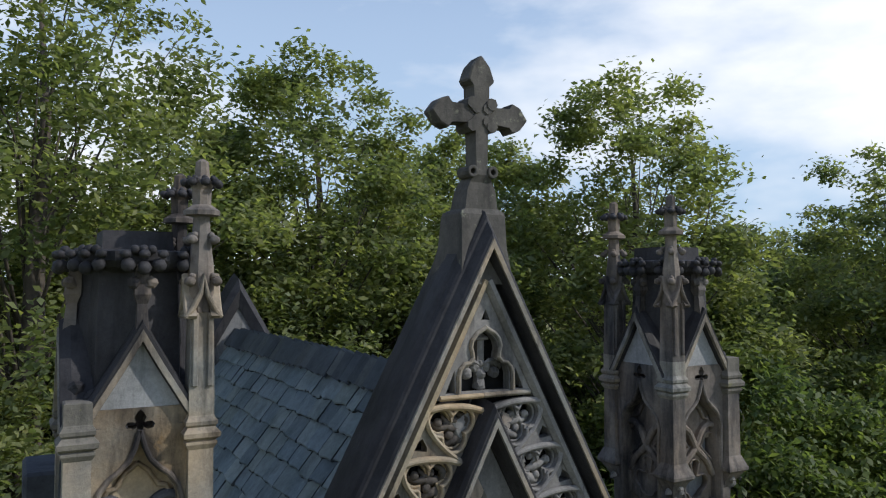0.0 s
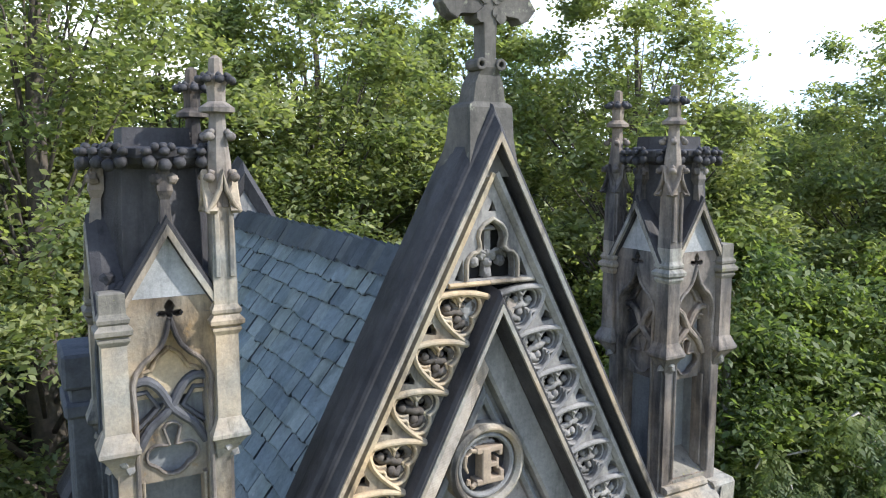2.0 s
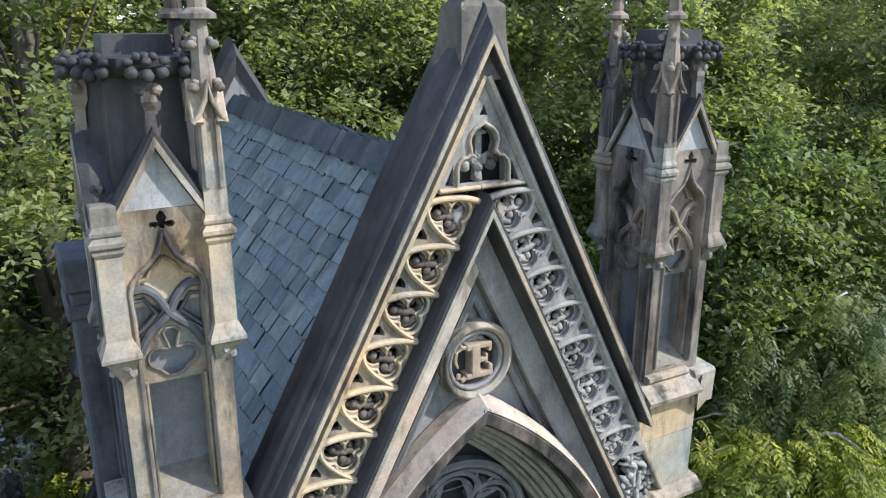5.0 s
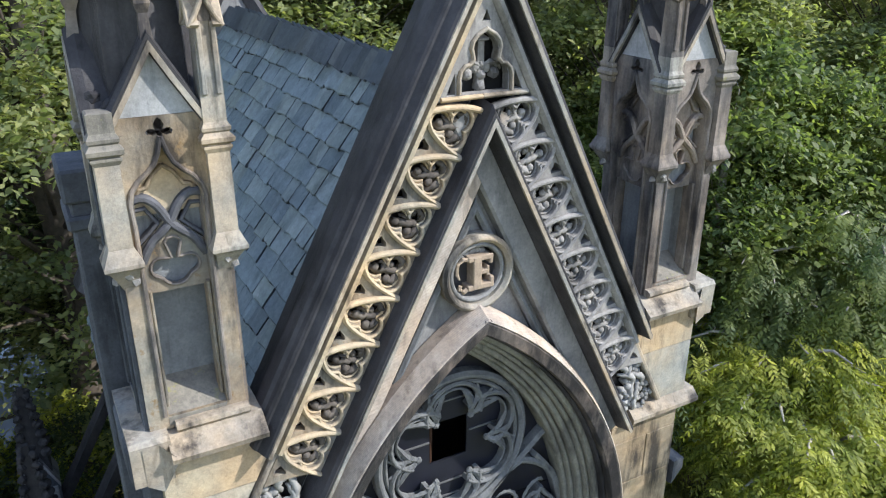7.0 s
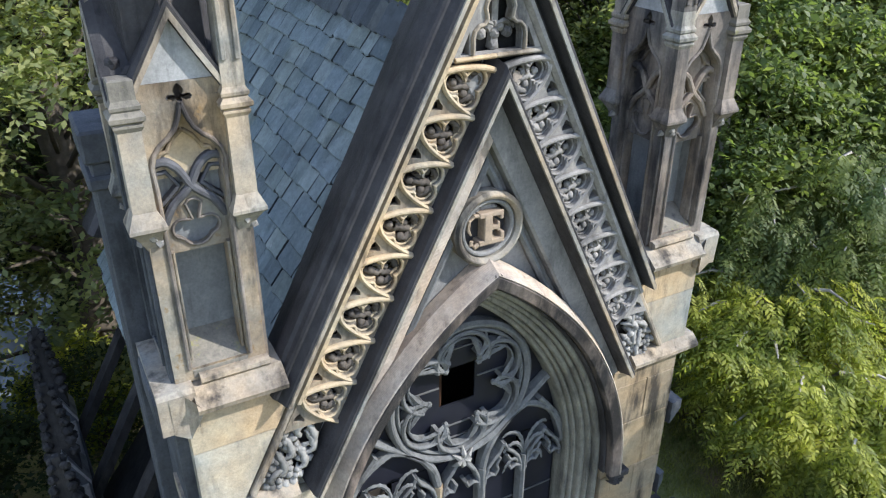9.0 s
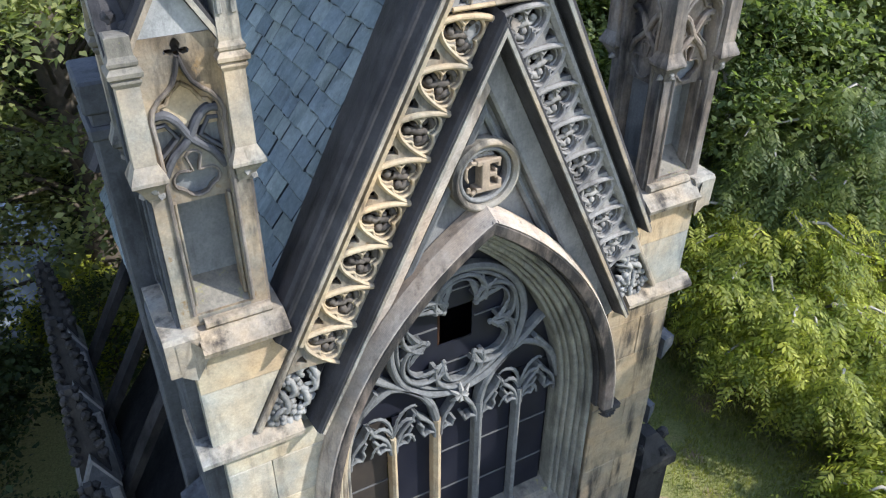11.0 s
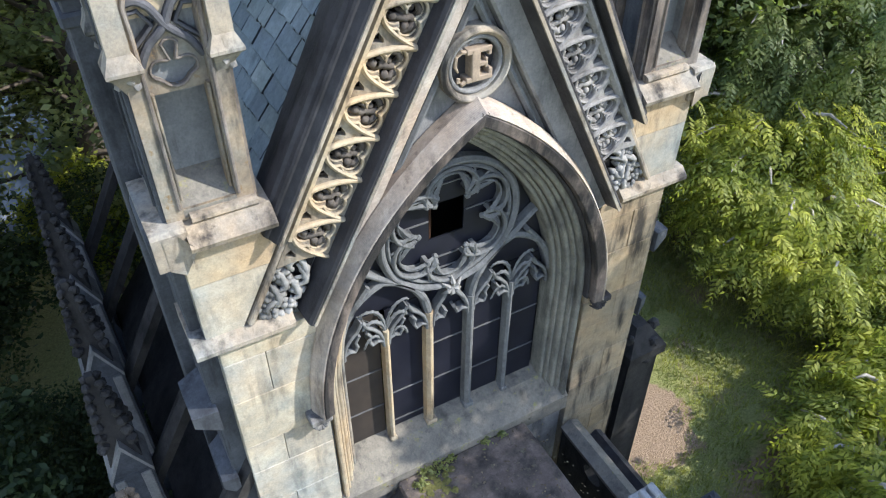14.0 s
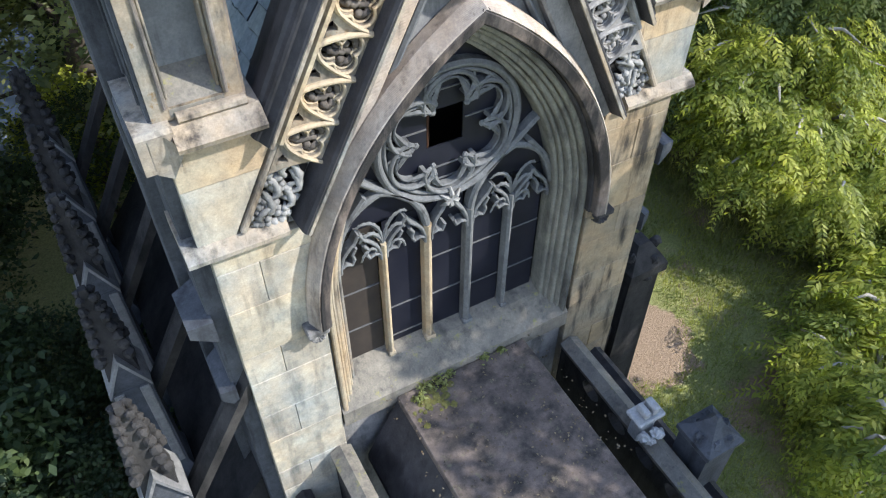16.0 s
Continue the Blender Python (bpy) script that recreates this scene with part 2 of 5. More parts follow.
def leafy(name, dark, light, glow=0.35):
    m, n, l, b = material(name, 0.55)
    b.inputs["Specular IOR Level"].default_value = 0.3
    geo = n.new("ShaderNodeNewGeometry")
    clump = noise_node(n, l, 1.1, 4.0, 0.6)
    col = blend(n, l, ramp(n, l, geo.outputs["Random Per Island"], 0.0, 1.0), dark, light)
    col = blend(n, l, 0.7, col, ramp(n, l, clump, 0.35, 0.65, (0.45, 0.56, 0.62, 1), (1.50, 1.36, 1.0, 1)), "MULTIPLY")
    l.new(col, b.inputs["Base Color"])
    tr = n.new("ShaderNodeBsdfTranslucent")
    l.new(blend(n, l, 1.0, col, (1.7, 1.85, 0.95), "MULTIPLY"), tr.inputs["Color"])
    mx = n.new("ShaderNodeMixShader")
    mx.inputs["Fac"].default_value = glow
    l.new(b.outputs["BSDF"], mx.inputs[1])
    l.new(tr.outputs["BSDF"], mx.inputs[2])
    l.new(mx.outputs["Shader"], n["Material Output"].inputs["Surface"])
    return m


M_LEAF = leafy("oak_leaf", (0.135, 0.160, 0.078), (0.235, 0.255, 0.122), 0.48)
# darker leaf copies, the crowns' shade put into their colour
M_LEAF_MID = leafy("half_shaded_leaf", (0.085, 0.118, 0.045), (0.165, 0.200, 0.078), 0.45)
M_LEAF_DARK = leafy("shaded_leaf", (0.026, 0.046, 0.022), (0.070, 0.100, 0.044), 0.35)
M_LEAF_BRIGHT = leafy("locust_leaf", (0.120, 0.150, 0.032), (0.400, 0.415, 0.105), 0.55)


def ground_material():
    m, n, l, b = material("grass_and_earth", 0.95)
    big = noise_node(n, l, 0.7, 5.0, 0.6)
    fine = noise_node(n, l, 30.0, 6.0, 0.7)
    grass = blend(n, l, ramp(n, l, fine, 0.3, 0.7), (0.125, 0.145, 0.042), (0.29, 0.285, 0.105))
    earth = blend(n, l, ramp(n, l, fine, 0.3, 0.7), (0.20, 0.140, 0.092), (0.34, 0.245, 0.165))
    col = blend(n, l, ramp(n, l, big, 0.56, 0.64), grass, earth)
    # trodden bare spot beside the porch
    geo = n.new("ShaderNodeNewGeometry")
    away = n.new("ShaderNodeVectorMath")
    away.operation = "DISTANCE"
    away.inputs[1].default_value = (3.45, 0.75, 0.0)
    l.new(geo.outputs["Position"], away.inputs[0])
    edge = n.new("ShaderNodeMath")
    edge.operation = "MULTIPLY_ADD"
    edge.inputs[1].default_value = -1.6
    l.new(big, edge.inputs[0])
    l.new(away.outputs["Value"], edge.inputs[2])
    col = blend(n, l, ramp(n, l, edge.outputs[0], -0.30, 0.05), earth, col)
    l.new(col, b.inputs["Base Color"])
    bp = n.new("ShaderNodeBump")
    bp.inputs["Strength"].default_value = 0.8
    bp.inputs["Distance"].default_value = 0.05
    l.new(fine, bp.inputs["Height"])
    l.new(bp.outputs["Normal"], b.inputs["Normal"])
    return m


M_GROUND = ground_material()
M_GRASS = leafy("grass_blade", (0.14, 0.165, 0.048), (0.31, 0.315, 0.115), 0.4)
M_LITTER = leafy("dry_leaf", (0.06, 0.045, 0.032), (0.15, 0.125, 0.095), 0.1)


# ---- mesh helpers ----
def part(name, bm, mat, parent=None, label="", smooth=False):
    me = bpy.data.meshes.new(name)
    bmesh.ops.recalc_face_normals(bm, faces=bm.faces)
    if smooth:
        for f in bm.faces:
            f.smooth = True
    bm.to_mesh(me)
    bm.free()
    me.materials.append(mat)
    ob = new(name, me)
    if parent:
        ob.parent = parent
    if label:
        ob["label"] = label
    return ob


def box(bm, x0, x1, y0, y1, z0, z1, bevel=0.0):
    vs = [bm.verts.new((x, y, z)) for z in (z0, z1) for y in (y0, y1) for x in (x0, x1)]
    fs = [bm.faces.new([vs[i] for i in q]) for q in ((0, 2, 3, 1), (4, 5, 7, 6), (0, 1, 5, 4), (2, 6, 7, 3), (0, 4, 6, 2), (1, 3, 7, 5))]
    if bevel:
        es = {e for f in fs for e in f.edges}
        bmesh.ops.bevel(bm, geom=list(es), offset=bevel, segments=1, affect="EDGES")
    return vs


def loft(bm, rings, closed=True, caps=True):
    """Skin rings of equal point counts."""
    vr = [[bm.verts.new(p) for p in r] for r in rings]
    n = len(vr[0])
    for a, b in zip(vr, vr[1:]):
        for i in range(n if closed else n - 1):
            bm.faces.new((a[i], a[(i + 1) % n], b[(i + 1) % n], b[i]))
    if caps and closed:
        bm.faces.new(vr[0][::-1])
        bm.faces.new(vr[-1])
    return vr


def square(cx, cy, z, hx, hy=None):
    hy = hx if hy is None else hy
    return [(cx - hx, cy - hy, z), (cx + hx, cy - hy, z), (cx + hx, cy + hy, z), (cx - hx, cy + hy, z)]


def prism(bm, pts, y0, y1):
    """Extrude an outline in x and z from y0 to y1."""
    return loft(bm, [[(x, y0, z) for x, z in pts], [(x, y1, z) for x, z in pts]])


def sweep(bm, path, profile, closed=False):
    """Carry a closed profile of (offset to the path's left, y) along a path in x and z, mitred."""
    n = len(path)
    rings = []
    for i, (x, z) in enumerate(path):
        a = path[i - 1] if (i or closed) else path[0]
        c = path[(i + 1) % n] if (i < n - 1 or closed) else path[-1]
        d1, d2 = Vector((x - a[0], z - a[1])), Vector((c[0] - x, c[1] - z))
        if d1.length < 1e-9:
            d1 = d2
        if d2.length < 1e-9:
            d2 = d1
        d1, d2 = d1.normalized(), d2.normalized()
        n1, n2 = Vector((-d1.y, d1.x)), Vector((-d2.y, d2.x))
        nn = n1 + n2
        nn = nn / max(0.35, nn.dot(n1)) if nn.length > 1e-6 else n1
        rings.append([(x + nn.x * o, y, z + nn.y * o) for o, y in profile])
    if closed:
        rings.append(rings[0])
        loft(bm, rings, caps=False)
    else:
        loft(bm, rings)


def bar(w, y0, y1, ch=None):
    """A chamfered bar's profile, w wide, from y0 (front) to y1."""
    h = w / 2
    c = h * 0.6 if ch is None else ch
    return [(-h, y1), (-h, y0 + c), (-h + c, y0), (h - c, y0), (h, y0 + c), (h, y1)]


def arc(cx, cz, r, a0, a1, n):
    return [(cx + r * math.cos(radians(a0 + (a1 - a0) * i / n)), cz + r * math.sin(radians(a0 + (a1 - a0) * i / n))) for i in range(n + 1)]


def pointed(half, spring, c, n=14, mid=0.0, rise=None):
    """A two-centred arch from its left springing over the apex to the right; c: how far each centre lies past the middle."""
    r = half + c
    top = math.degrees(math.acos(c / r))
    left = [(mid + c + r * math.cos(radians(180 - top * i / n)), spring + r * math.sin(radians(180 - top * i / n))) for i in range(n + 1)]
    return left + [(2 * mid - x, z) for x, z in left[-2::-1]]


def tube(bm, pts, radii, sides=6):
    rings = []
    for i, p in enumerate(pts):
        p = Vector(p)
        d = (Vector(pts[min(i + 1, len(pts) - 1)]) - Vector(pts[max(i - 1, 0)])).normalized()
        u = d.orthogonal().normalized()
        v = d.cross(u)
        rings.append([p + (u * math.cos(2 * math.pi * k / sides) + v * math.sin(2 * math.pi * k / sides)) * radii[i] for k in range(sides)])
    loft(bm, rings)


def blob(bm, c, r, sub=2, rough=0.25, squash=(1, 1, 1), seed=0.0):
    res = bmesh.ops.create_icosphere(bm, subdivisions=sub, radius=1.0)
    for v in res["verts"]:
        d = v.co.normalized()
        k = 1 + rough * noise.noise(d * 2.2 + Vector((seed, c[0] * 7, c[2] * 7)))
        v.co = Vector(c) + Vector((d.x * squash[0], d.y * squash[1], d.z * squash[2])) * r * k


def thing(name, label, category, group="", kind=""):
    return tagged(new(name), label, category, group, kind)


RNG = np.random.default_rng(7)
# ---- ground and trees ----
def ground_sheet():
    bm = bmesh.new()
    xs = sorted(set([-3000, -800, -250, -90, 90, 250, 800, 3000] + [i * 1.5 for i in range(-40, 41)]))
    grid = [[bm.verts.new((x, y, 0.10 * noise.noise(Vector((x * 0.35, y * 0.35, 0))) if abs(x) < 60 and abs(y) < 60 else 0)) for x in xs] for y in xs]
    for a, b in zip(grid, grid[1:]):
        for i in range(len(xs) - 1):
            bm.faces.new((a[i], a[i + 1], b[i + 1], b[i]))
    return tagged(part("ground", bm, M_GROUND, smooth=True), "patchy grass ground with bare brown earth", "ground", kind="structure")


ground_sheet()


def leaves_mesh(name, centres, length, width, mat, parent, droop=0.3, flat=0.5, rng=RNG, label=""):
    """One folded blade of four corners for each centre; all of them joined."""
    n = len(centres)
    a = rng.uniform(0, 2 * np.pi, n)
    d = np.stack([np.cos(a), np.sin(a), rng.normal(-droop, 0.45, n)], 1)
    d /= np.linalg.norm(d, axis=1)[:, None]
    up = np.stack([rng.normal(0, flat, n), rng.normal(0, flat, n), np.ones(n)], 1)
    s = np.cross(d, up)
    s /= np.linalg.norm(s, axis=1)[:, None] + 1e-9
    nn = np.cross(s, d)
    k = rng.uniform(0.6, 1.3, n)[:, None]
    L, W = length * k, width * k
    co = np.empty((n, 4, 3), np.float32)
    co[:, 0] = centres - d * L * 0.5
    co[:, 1] = centres + s * W * 0.5 + nn * W * 0.18
    co[:, 2] = centres + d * L * 0.5
    co[:, 3] = centres - s * W * 0.5 + nn * W * 0.18
    me = bpy.data.meshes.new(name)
    me.vertices.add(4 * n)
    me.vertices.foreach_set("co", co.ravel())
    me.loops.add(4 * n)
    me.loops.foreach_set("vertex_index", np.arange(4 * n, dtype=np.int32))
    me.polygons.add(n)
    me.polygons.foreach_set("loop_start", np.arange(0, 4 * n, 4, dtype=np.int32))
    me.update(calc_edges=True)
    me.validate()
    me.materials.append(mat)
    ob = new(name, me)
    ob.parent = parent
    if label:
        ob["label"] = label
    return ob


def tree(x, y, height, spread, label, mat=None, bark=None, clumps=70, per=260, leaf=0.17, low=0.25, seed=1, size=0.62, lean=(0, 0), group="trees round the chapel", droop=0.3):
    """Trunk, forking limbs, and a crown of leaf clumps with gaps."""
    rng = np.random.default_rng(seed)
    root = thing("tree", label, "tree", group)
    root.location = (x, y, 0)
    bm = bmesh.new()
    top = Vector((lean[0], lean[1], height * 0.9))
    pts = [Vector((0, 0, -0.2))] + [Vector((lean[0] * k + rng.normal(0, 0.12), lean[1] * k + rng.normal(0, 0.12), height * 0.9 * k)) for k in (0.12, 0.25, 0.4, 0.55, 0.7, 0.85, 1.0)]
    r0 = 0.022 * height
    tube(bm, pts, [r0 * 1.4, r0, r0 * 0.9, r0 * 0.75, r0 * 0.58, r0 * 0.4, r0 * 0.24, r0 * 0.08], 9)
    part("trunk", bm, bark or M_BARK, root, smooth=True)
    centres, sizes = [], []
    for i in range(clumps):
        k = low + (1 - low) * rng.uniform(0, 1) ** 0.85
        wide = spread * (0.35 + 0.65 * math.sin(math.pi * min(1, (k - low) / (1 - low) * 0.82 + 0.16))) * (0.8 + 0.35 * rng.uniform())
        ang = i * 2.39996 + rng.normal(0, 0.35)
        rad = wide * rng.uniform(0.35, 1.0) ** 0.5
        centres.append(Vector((math.cos(ang) * rad + lean[0] * k, math.sin(ang) * rad + lean[1] * k, height * k)))
        sizes.append(size * rng.uniform(0.7, 1.35) * (0.7 if k > 0.85 else 1.0))
    for i, c in enumerate(centres):
        if i % 3:
            continue
        bm = bmesh.new()
        k = max(0.1, min(0.92, c.z / height * 0.72))
        s = Vector((lean[0] * k, lean[1] * k, height * 0.9 * k))
        mid = s.lerp(c, 0.5) + Vector((rng.normal(0, 0.2), rng.normal(0, 0.2), 0.25))
        rb = r0 * 0.2 * (1.1 - k)
        tube(bm, [s, s.lerp(mid, 0.6), mid, mid.lerp(c, 0.6), c], [rb, rb * 0.8, rb * 0.6, rb * 0.35, rb * 0.1], 5)
        part("limb", bm, bark or M_BARK, root, smooth=True)
    pos = []
    for c, s in zip(centres, sizes):
        m = int(per * (s / size) ** 2)
        # a leafy tuft: thick in its heart, ragged outside, hanging a little
        p = rng.normal(0, 1, (m, 3)) * np.array([0.50, 0.50, 0.30]) * s
        p[:, 2] -= droop * 0.45 * np.hypot(p[:, 0], p[:, 1])
        p += np.array(c)
        pos.append(p)
    leaves_mesh("crown", np.concatenate(pos), leaf, leaf * 0.52, mat or M_LEAF, root, droop, 0.6, rng)
    return root


def frond_tree(x, y, height, spread, label, mat, bark, tips=150, fronds=9, seed=1, lean=(0, 0), length=0.46):
    """A tree of long drooping compound leaves: pairs of narrow leaflets along arched stalks."""
    rng = np.random.default_rng(seed)
    root = thing("tree", label, "tree", "trees round the chapel")
    root.location = (x, y, 0)
    bm = bmesh.new()
    tube(bm, [(0, 0, -0.2), (0.05, 0, height * 0.2), (lean[0] * 0.3, lean[1] * 0.3, height * 0.45), (lean[0] * 0.7, lean[1] * 0.7, height * 0.8)], [0.036 * height, 0.027 * height, 0.018 * height, 0.005 * height], 8)
    part("trunk", bm, bark, root, smooth=True)
    starts, outs = [], []
    limbs = 26
    for i in range(limbs):
        k = 0.35 + 0.6 * (i / limbs)
        ang = i * 2.39996 + rng.normal(0, 0.3)
        reach = spread * (1.0 - 0.55 * max(0, k - 0.45)) * rng.uniform(0.75, 1.1)
        s = Vector((lean[0] * k * 0.7, lean[1] * k * 0.7, height * k * 0.72))
        e = Vector((math.cos(ang) * reach + lean[0] * k, math.sin(ang) * reach + lean[1] * k, height * (0.42 + 0.58 * k) - 0.25 * rng.uniform()))
        mid = s.lerp(e, 0.5) + Vector((0, 0, 0.12 * height))
        bm = bmesh.new()
        pts = [s, s.lerp(mid, 0.5), mid, mid.lerp(e, 0.5) + Vector((0, 0, 0.1)), e]
        tube(bm, pts, [0.05, 0.044, 0.036, 0.026, 0.012], 5)
        part("limb", bm, bark, root, "pale bare limb", smooth=True)
        for j in range(tips // limbs):
            t = rng.uniform(0.25, 1.0)
            p = s.lerp(mid, t * 2) if t < 0.5 else mid.lerp(e, t * 2 - 1)
            off = rng.normal(0, 0.03 + 0.055 * spread, 3) * (1.3 - 0.5 * t)
            starts.append(np.array(p) + off * np.array([1, 1, 0.6]) - np.array([0, 0, 0.07]))
            o = np.array([math.cos(ang), math.sin(ang), 0]) + rng.normal(0, 0.8, 3)
            outs.append(o)
    starts = np.repeat(np.array(starts), fronds, 0) + rng.normal(0, 0.16, (len(starts) * fronds, 3))
    outs = np.repeat(np.array(outs), fronds, 0) + rng.normal(0, 0.9, (len(outs) * fronds, 3))
    outs[:, 2] = np.abs(outs[:, 2]) * 0.25
    outs /= np.linalg.norm(outs, axis=1)[:, None]
    n = len(starts)
    ln = length * rng.uniform(0.6, 1.25, n)
    side = np.cross(outs, [0, 0, 1.0])
    side /= np.linalg.norm(side, axis=1)[:, None] + 1e-9
    pairs = 8
    quads = []
    for q in range(pairs):
        t = (q + 0.6) / pairs
        c = starts + outs * (ln * t)[:, None]
        c[:, 2] -= ln * 0.75 * t * t
        fwd = outs.copy()
        fwd[:, 2] -= 1.5 * t
        fwd /= np.linalg.norm(fwd, axis=1)[:, None]
        size = ln * 0.26 * (1 - 0.45 * t) + 0.02
        for d in (-1, 1):
            dirv = side * d * 0.85 + fwd * 0.6 + rng.normal(0, 0.12, (n, 3))
            dirv[:, 2] -= 0.35
            dirv /= np.linalg.norm(dirv, axis=1)[:, None]
            wv = np.cross(dirv, np.cross(side, fwd))
            wv /= np.linalg.norm(wv, axis=1)[:, None] + 1e-9
            L, W = size[:, None], size[:, None] * 0.17
            tip = c + dirv * L
            m = c + dirv * L * 0.45
            quads.append(np.stack([c, m + wv * W, tip, m - wv * W], 1))
    co = np.concatenate(quads).astype(np.float32)
    n = len(co)
    me = bpy.data.meshes.new("crown")
    me.vertices.add(4 * n)
    me.vertices.foreach_set("co", co.ravel())
    me.loops.add(4 * n)
    me.loops.foreach_set("vertex_index", np.arange(4 * n, dtype=np.int32))
    me.polygons.add(n)
    me.polygons.foreach_set("loop_start", np.arange(0, 4 * n, 4, dtype=np.int32))
    me.update(calc_edges=True)
    me.materials.append(mat)
    ob = new("crown", me)
    ob.parent = root
    return root
# ---- the chapel ----
chapel = thing("chapel", "weathered Gothic sandstone mausoleum chapel with a slate roof", "chapel")
RIDGE, ROOF_M = 7.985, 1.686          # ridge height and fall of the roof
APEX, GAB_M = 8.856, 1.90             # outer gable: top and fall
IN_APEX, IN_M = 7.89, 1.935           # inner gable over the window
HALF, SPRING, CEN = 1.31, 4.38, 1.29  # hood mould: half width, springing, offset of its centres


def pierced(bm, outline, holes, y0, y1):
    """A plate in x and z with holes right through it."""
    edges = []
    for loop in [outline] + holes:
        vs = [bm.verts.new((x, y0, z)) for x, z in loop]
        edges += [bm.edges.new((vs[i], vs[(i + 1) % len(vs)])) for i in range(len(vs))]
    res = bmesh.ops.triangle_fill(bm, use_beauty=True, use_dissolve=False, edges=edges, normal=(0, -1, 0))
    faces = [g for g in res["geom"] if isinstance(g, bmesh.types.BMFace)]
    ext = bmesh.ops.extrude_face_region(bm, geom=faces, use_keep_orig=True)
    for v in [g for g in ext["geom"] if isinstance(g, bmesh.types.BMVert)]:
        v.co.y += y1 - y0


def petal(bm, c, ang, r, lift, wide=0.34, curl=0.5):
    """A curled stone leaf that grows from c, seen from the front."""
    dx, dz = math.cos(ang), math.sin(ang)
    rings = []
    for i in range(6):
        t = i / 5
        reach = r * (t - curl * 0.35 * t * t)
        y = c[1] - lift * math.sin(math.pi * (0.08 + 0.80 * t)) + curl * lift * t * t * 0.6
        w = r * wide * math.sin(math.pi * (0.14 + 0.80 * t)) + 0.002
        x, z = c[0] + dx * reach, c[2] + dz * reach
        rings.append([(x - dz * w, y + 0.35 * w, z + dx * w), (x, y - 0.25 * w, z), (x + dz * w, y + 0.35 * w, z - dx * w), (x, y + 0.5 * w + 0.006, z)])
    loft(bm, rings)


def acanthus(bm, c, r, n=5, seed=0.0, lift=None):
    for k in range(n):
        petal(bm, c, seed + 2 * math.pi * k / n, r * (0.8 + 0.35 * ((k * 7 + int(seed * 3)) % 3) / 2), lift or r * 0.55, curl=0.4 + 0.25 * (k % 2))
    blob(bm, (c[0], c[1] - (lift or r * 0.55) * 0.6, c[2]), r * 0.26, 1, 0.2)


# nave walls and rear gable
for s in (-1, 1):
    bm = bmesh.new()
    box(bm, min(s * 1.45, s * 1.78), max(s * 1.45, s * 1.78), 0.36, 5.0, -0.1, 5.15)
    part("side_wall", bm, M_SHADE, chapel, "sooty side wall with shade in its grey stone colour")
bm = bmesh.new()
prism(bm, [(-1.78, -0.1), (-1.78, 5.2), (0, 8.3), (1.78, 5.2), (1.78, -0.1)], 5.0, 5.3)
part("rear_wall", bm, M_GREYSTONE, chapel)
bm = bmesh.new()
sweep(bm, [(-2.0, 5.11), (0, 8.55), (2.0, 5.11)], [(-0.16, 5.42), (-0.16, 4.98), (-0.06, 4.93), (0.0, 5.0), (0.03, 5.2), (0.0, 5.4)])
part("rear_coping", bm, M_DARK, chapel, "dark raised rear gable coping")

# front wall with the window's opening
open_half = 1.165
hole = [(-open_half, 3.02)] + pointed(open_half, SPRING, CEN, 16) + [(open_half, 3.02)]
bm = bmesh.new()
pierced(bm, [(-1.84, -0.1), (-1.84, 6.26), (-1.30, 6.26), (0, 8.62), (1.30, 6.26), (1.84, 6.26), (1.84, -0.1)], [hole], 0.06, 0.36)
front = part("front_wall", bm, M_GREYSTONE, chapel, "weathered grey and tan front wall")

# pier blocks on the front and their returns
block_meshes = {}


def block(x0, x1, z0, z1, y0, y1, parent, mat=M_BLOCK):
    key = (round(x1 - x0, 3), round(z1 - z0, 3), round(y1 - y0, 3), mat.name)
    if key not in block_meshes:
        b = bmesh.new()
        w, h, d = (x1 - x0) / 2, (z1 - z0) / 2, (y1 - y0) / 2
        box(b, -w, w, -d, d, -h, h, 0.005)
        me = bpy.data.meshes.new("block")
        b.to_mesh(me)
        b.free()
        me.materials.append(mat)
        block_meshes[key] = me
    ob = new("block", block_meshes[key])
    ob.location = ((x0 + x1) / 2, (y0 + y1) / 2, (z0 + z1) / 2)
    ob.parent = parent
    return ob


rb = random.Random(4)
for s in (-1, 1):
    z, i = 0.0, 0
    while z < 5.3:
        hgt = min((0.46, 0.34, 0.52, 0.40)[i % 4], 5.335 - z)
        cuts = [1.20, 1.57, 1.86] if i % 2 else [1.20, 1.86]
        for a, b in zip(cuts, cuts[1:]):
            x0, x1 = sorted((s * (a + 0.0015), s * (b - 0.0015)))
            block(x0, x1, z + 0.0015, z + hgt - 0.0015, -0.012 - 0.007 * rb.random(), 0.10, front, M_BLOCK if s < 0 else M_BROWNBLOCK)
        z += hgt
        i += 1
    # upper blocks, cut off along the gable's slope
    for z0, z1 in ((5.453, 5.897), (5.903, 6.18)):
        cut = [(APEX - z) / GAB_M - 0.125 for z in (z0, z1)]
        b = bmesh.new()
        prism(b, [(s * 1.908, z0), (s * 1.908, z1), (s * cut[1], z1), (s * cut[0], z0)], -0.016 - 0.003 * (z0 > 5.7), 0.30)
        part("block", b, M_CREAM if z1 > 6 else M_BLOCK, front)


def moulding(name, profile, x0, x1, mat, label=""):
    """A straight run along x of a profile of (y, z)."""
    b = bmesh.new()
    loft(b, [[(x0, y, z) for y, z in profile], [(x1, y, z) for y, z in profile]])
    return part(name, b, mat, chapel, label)


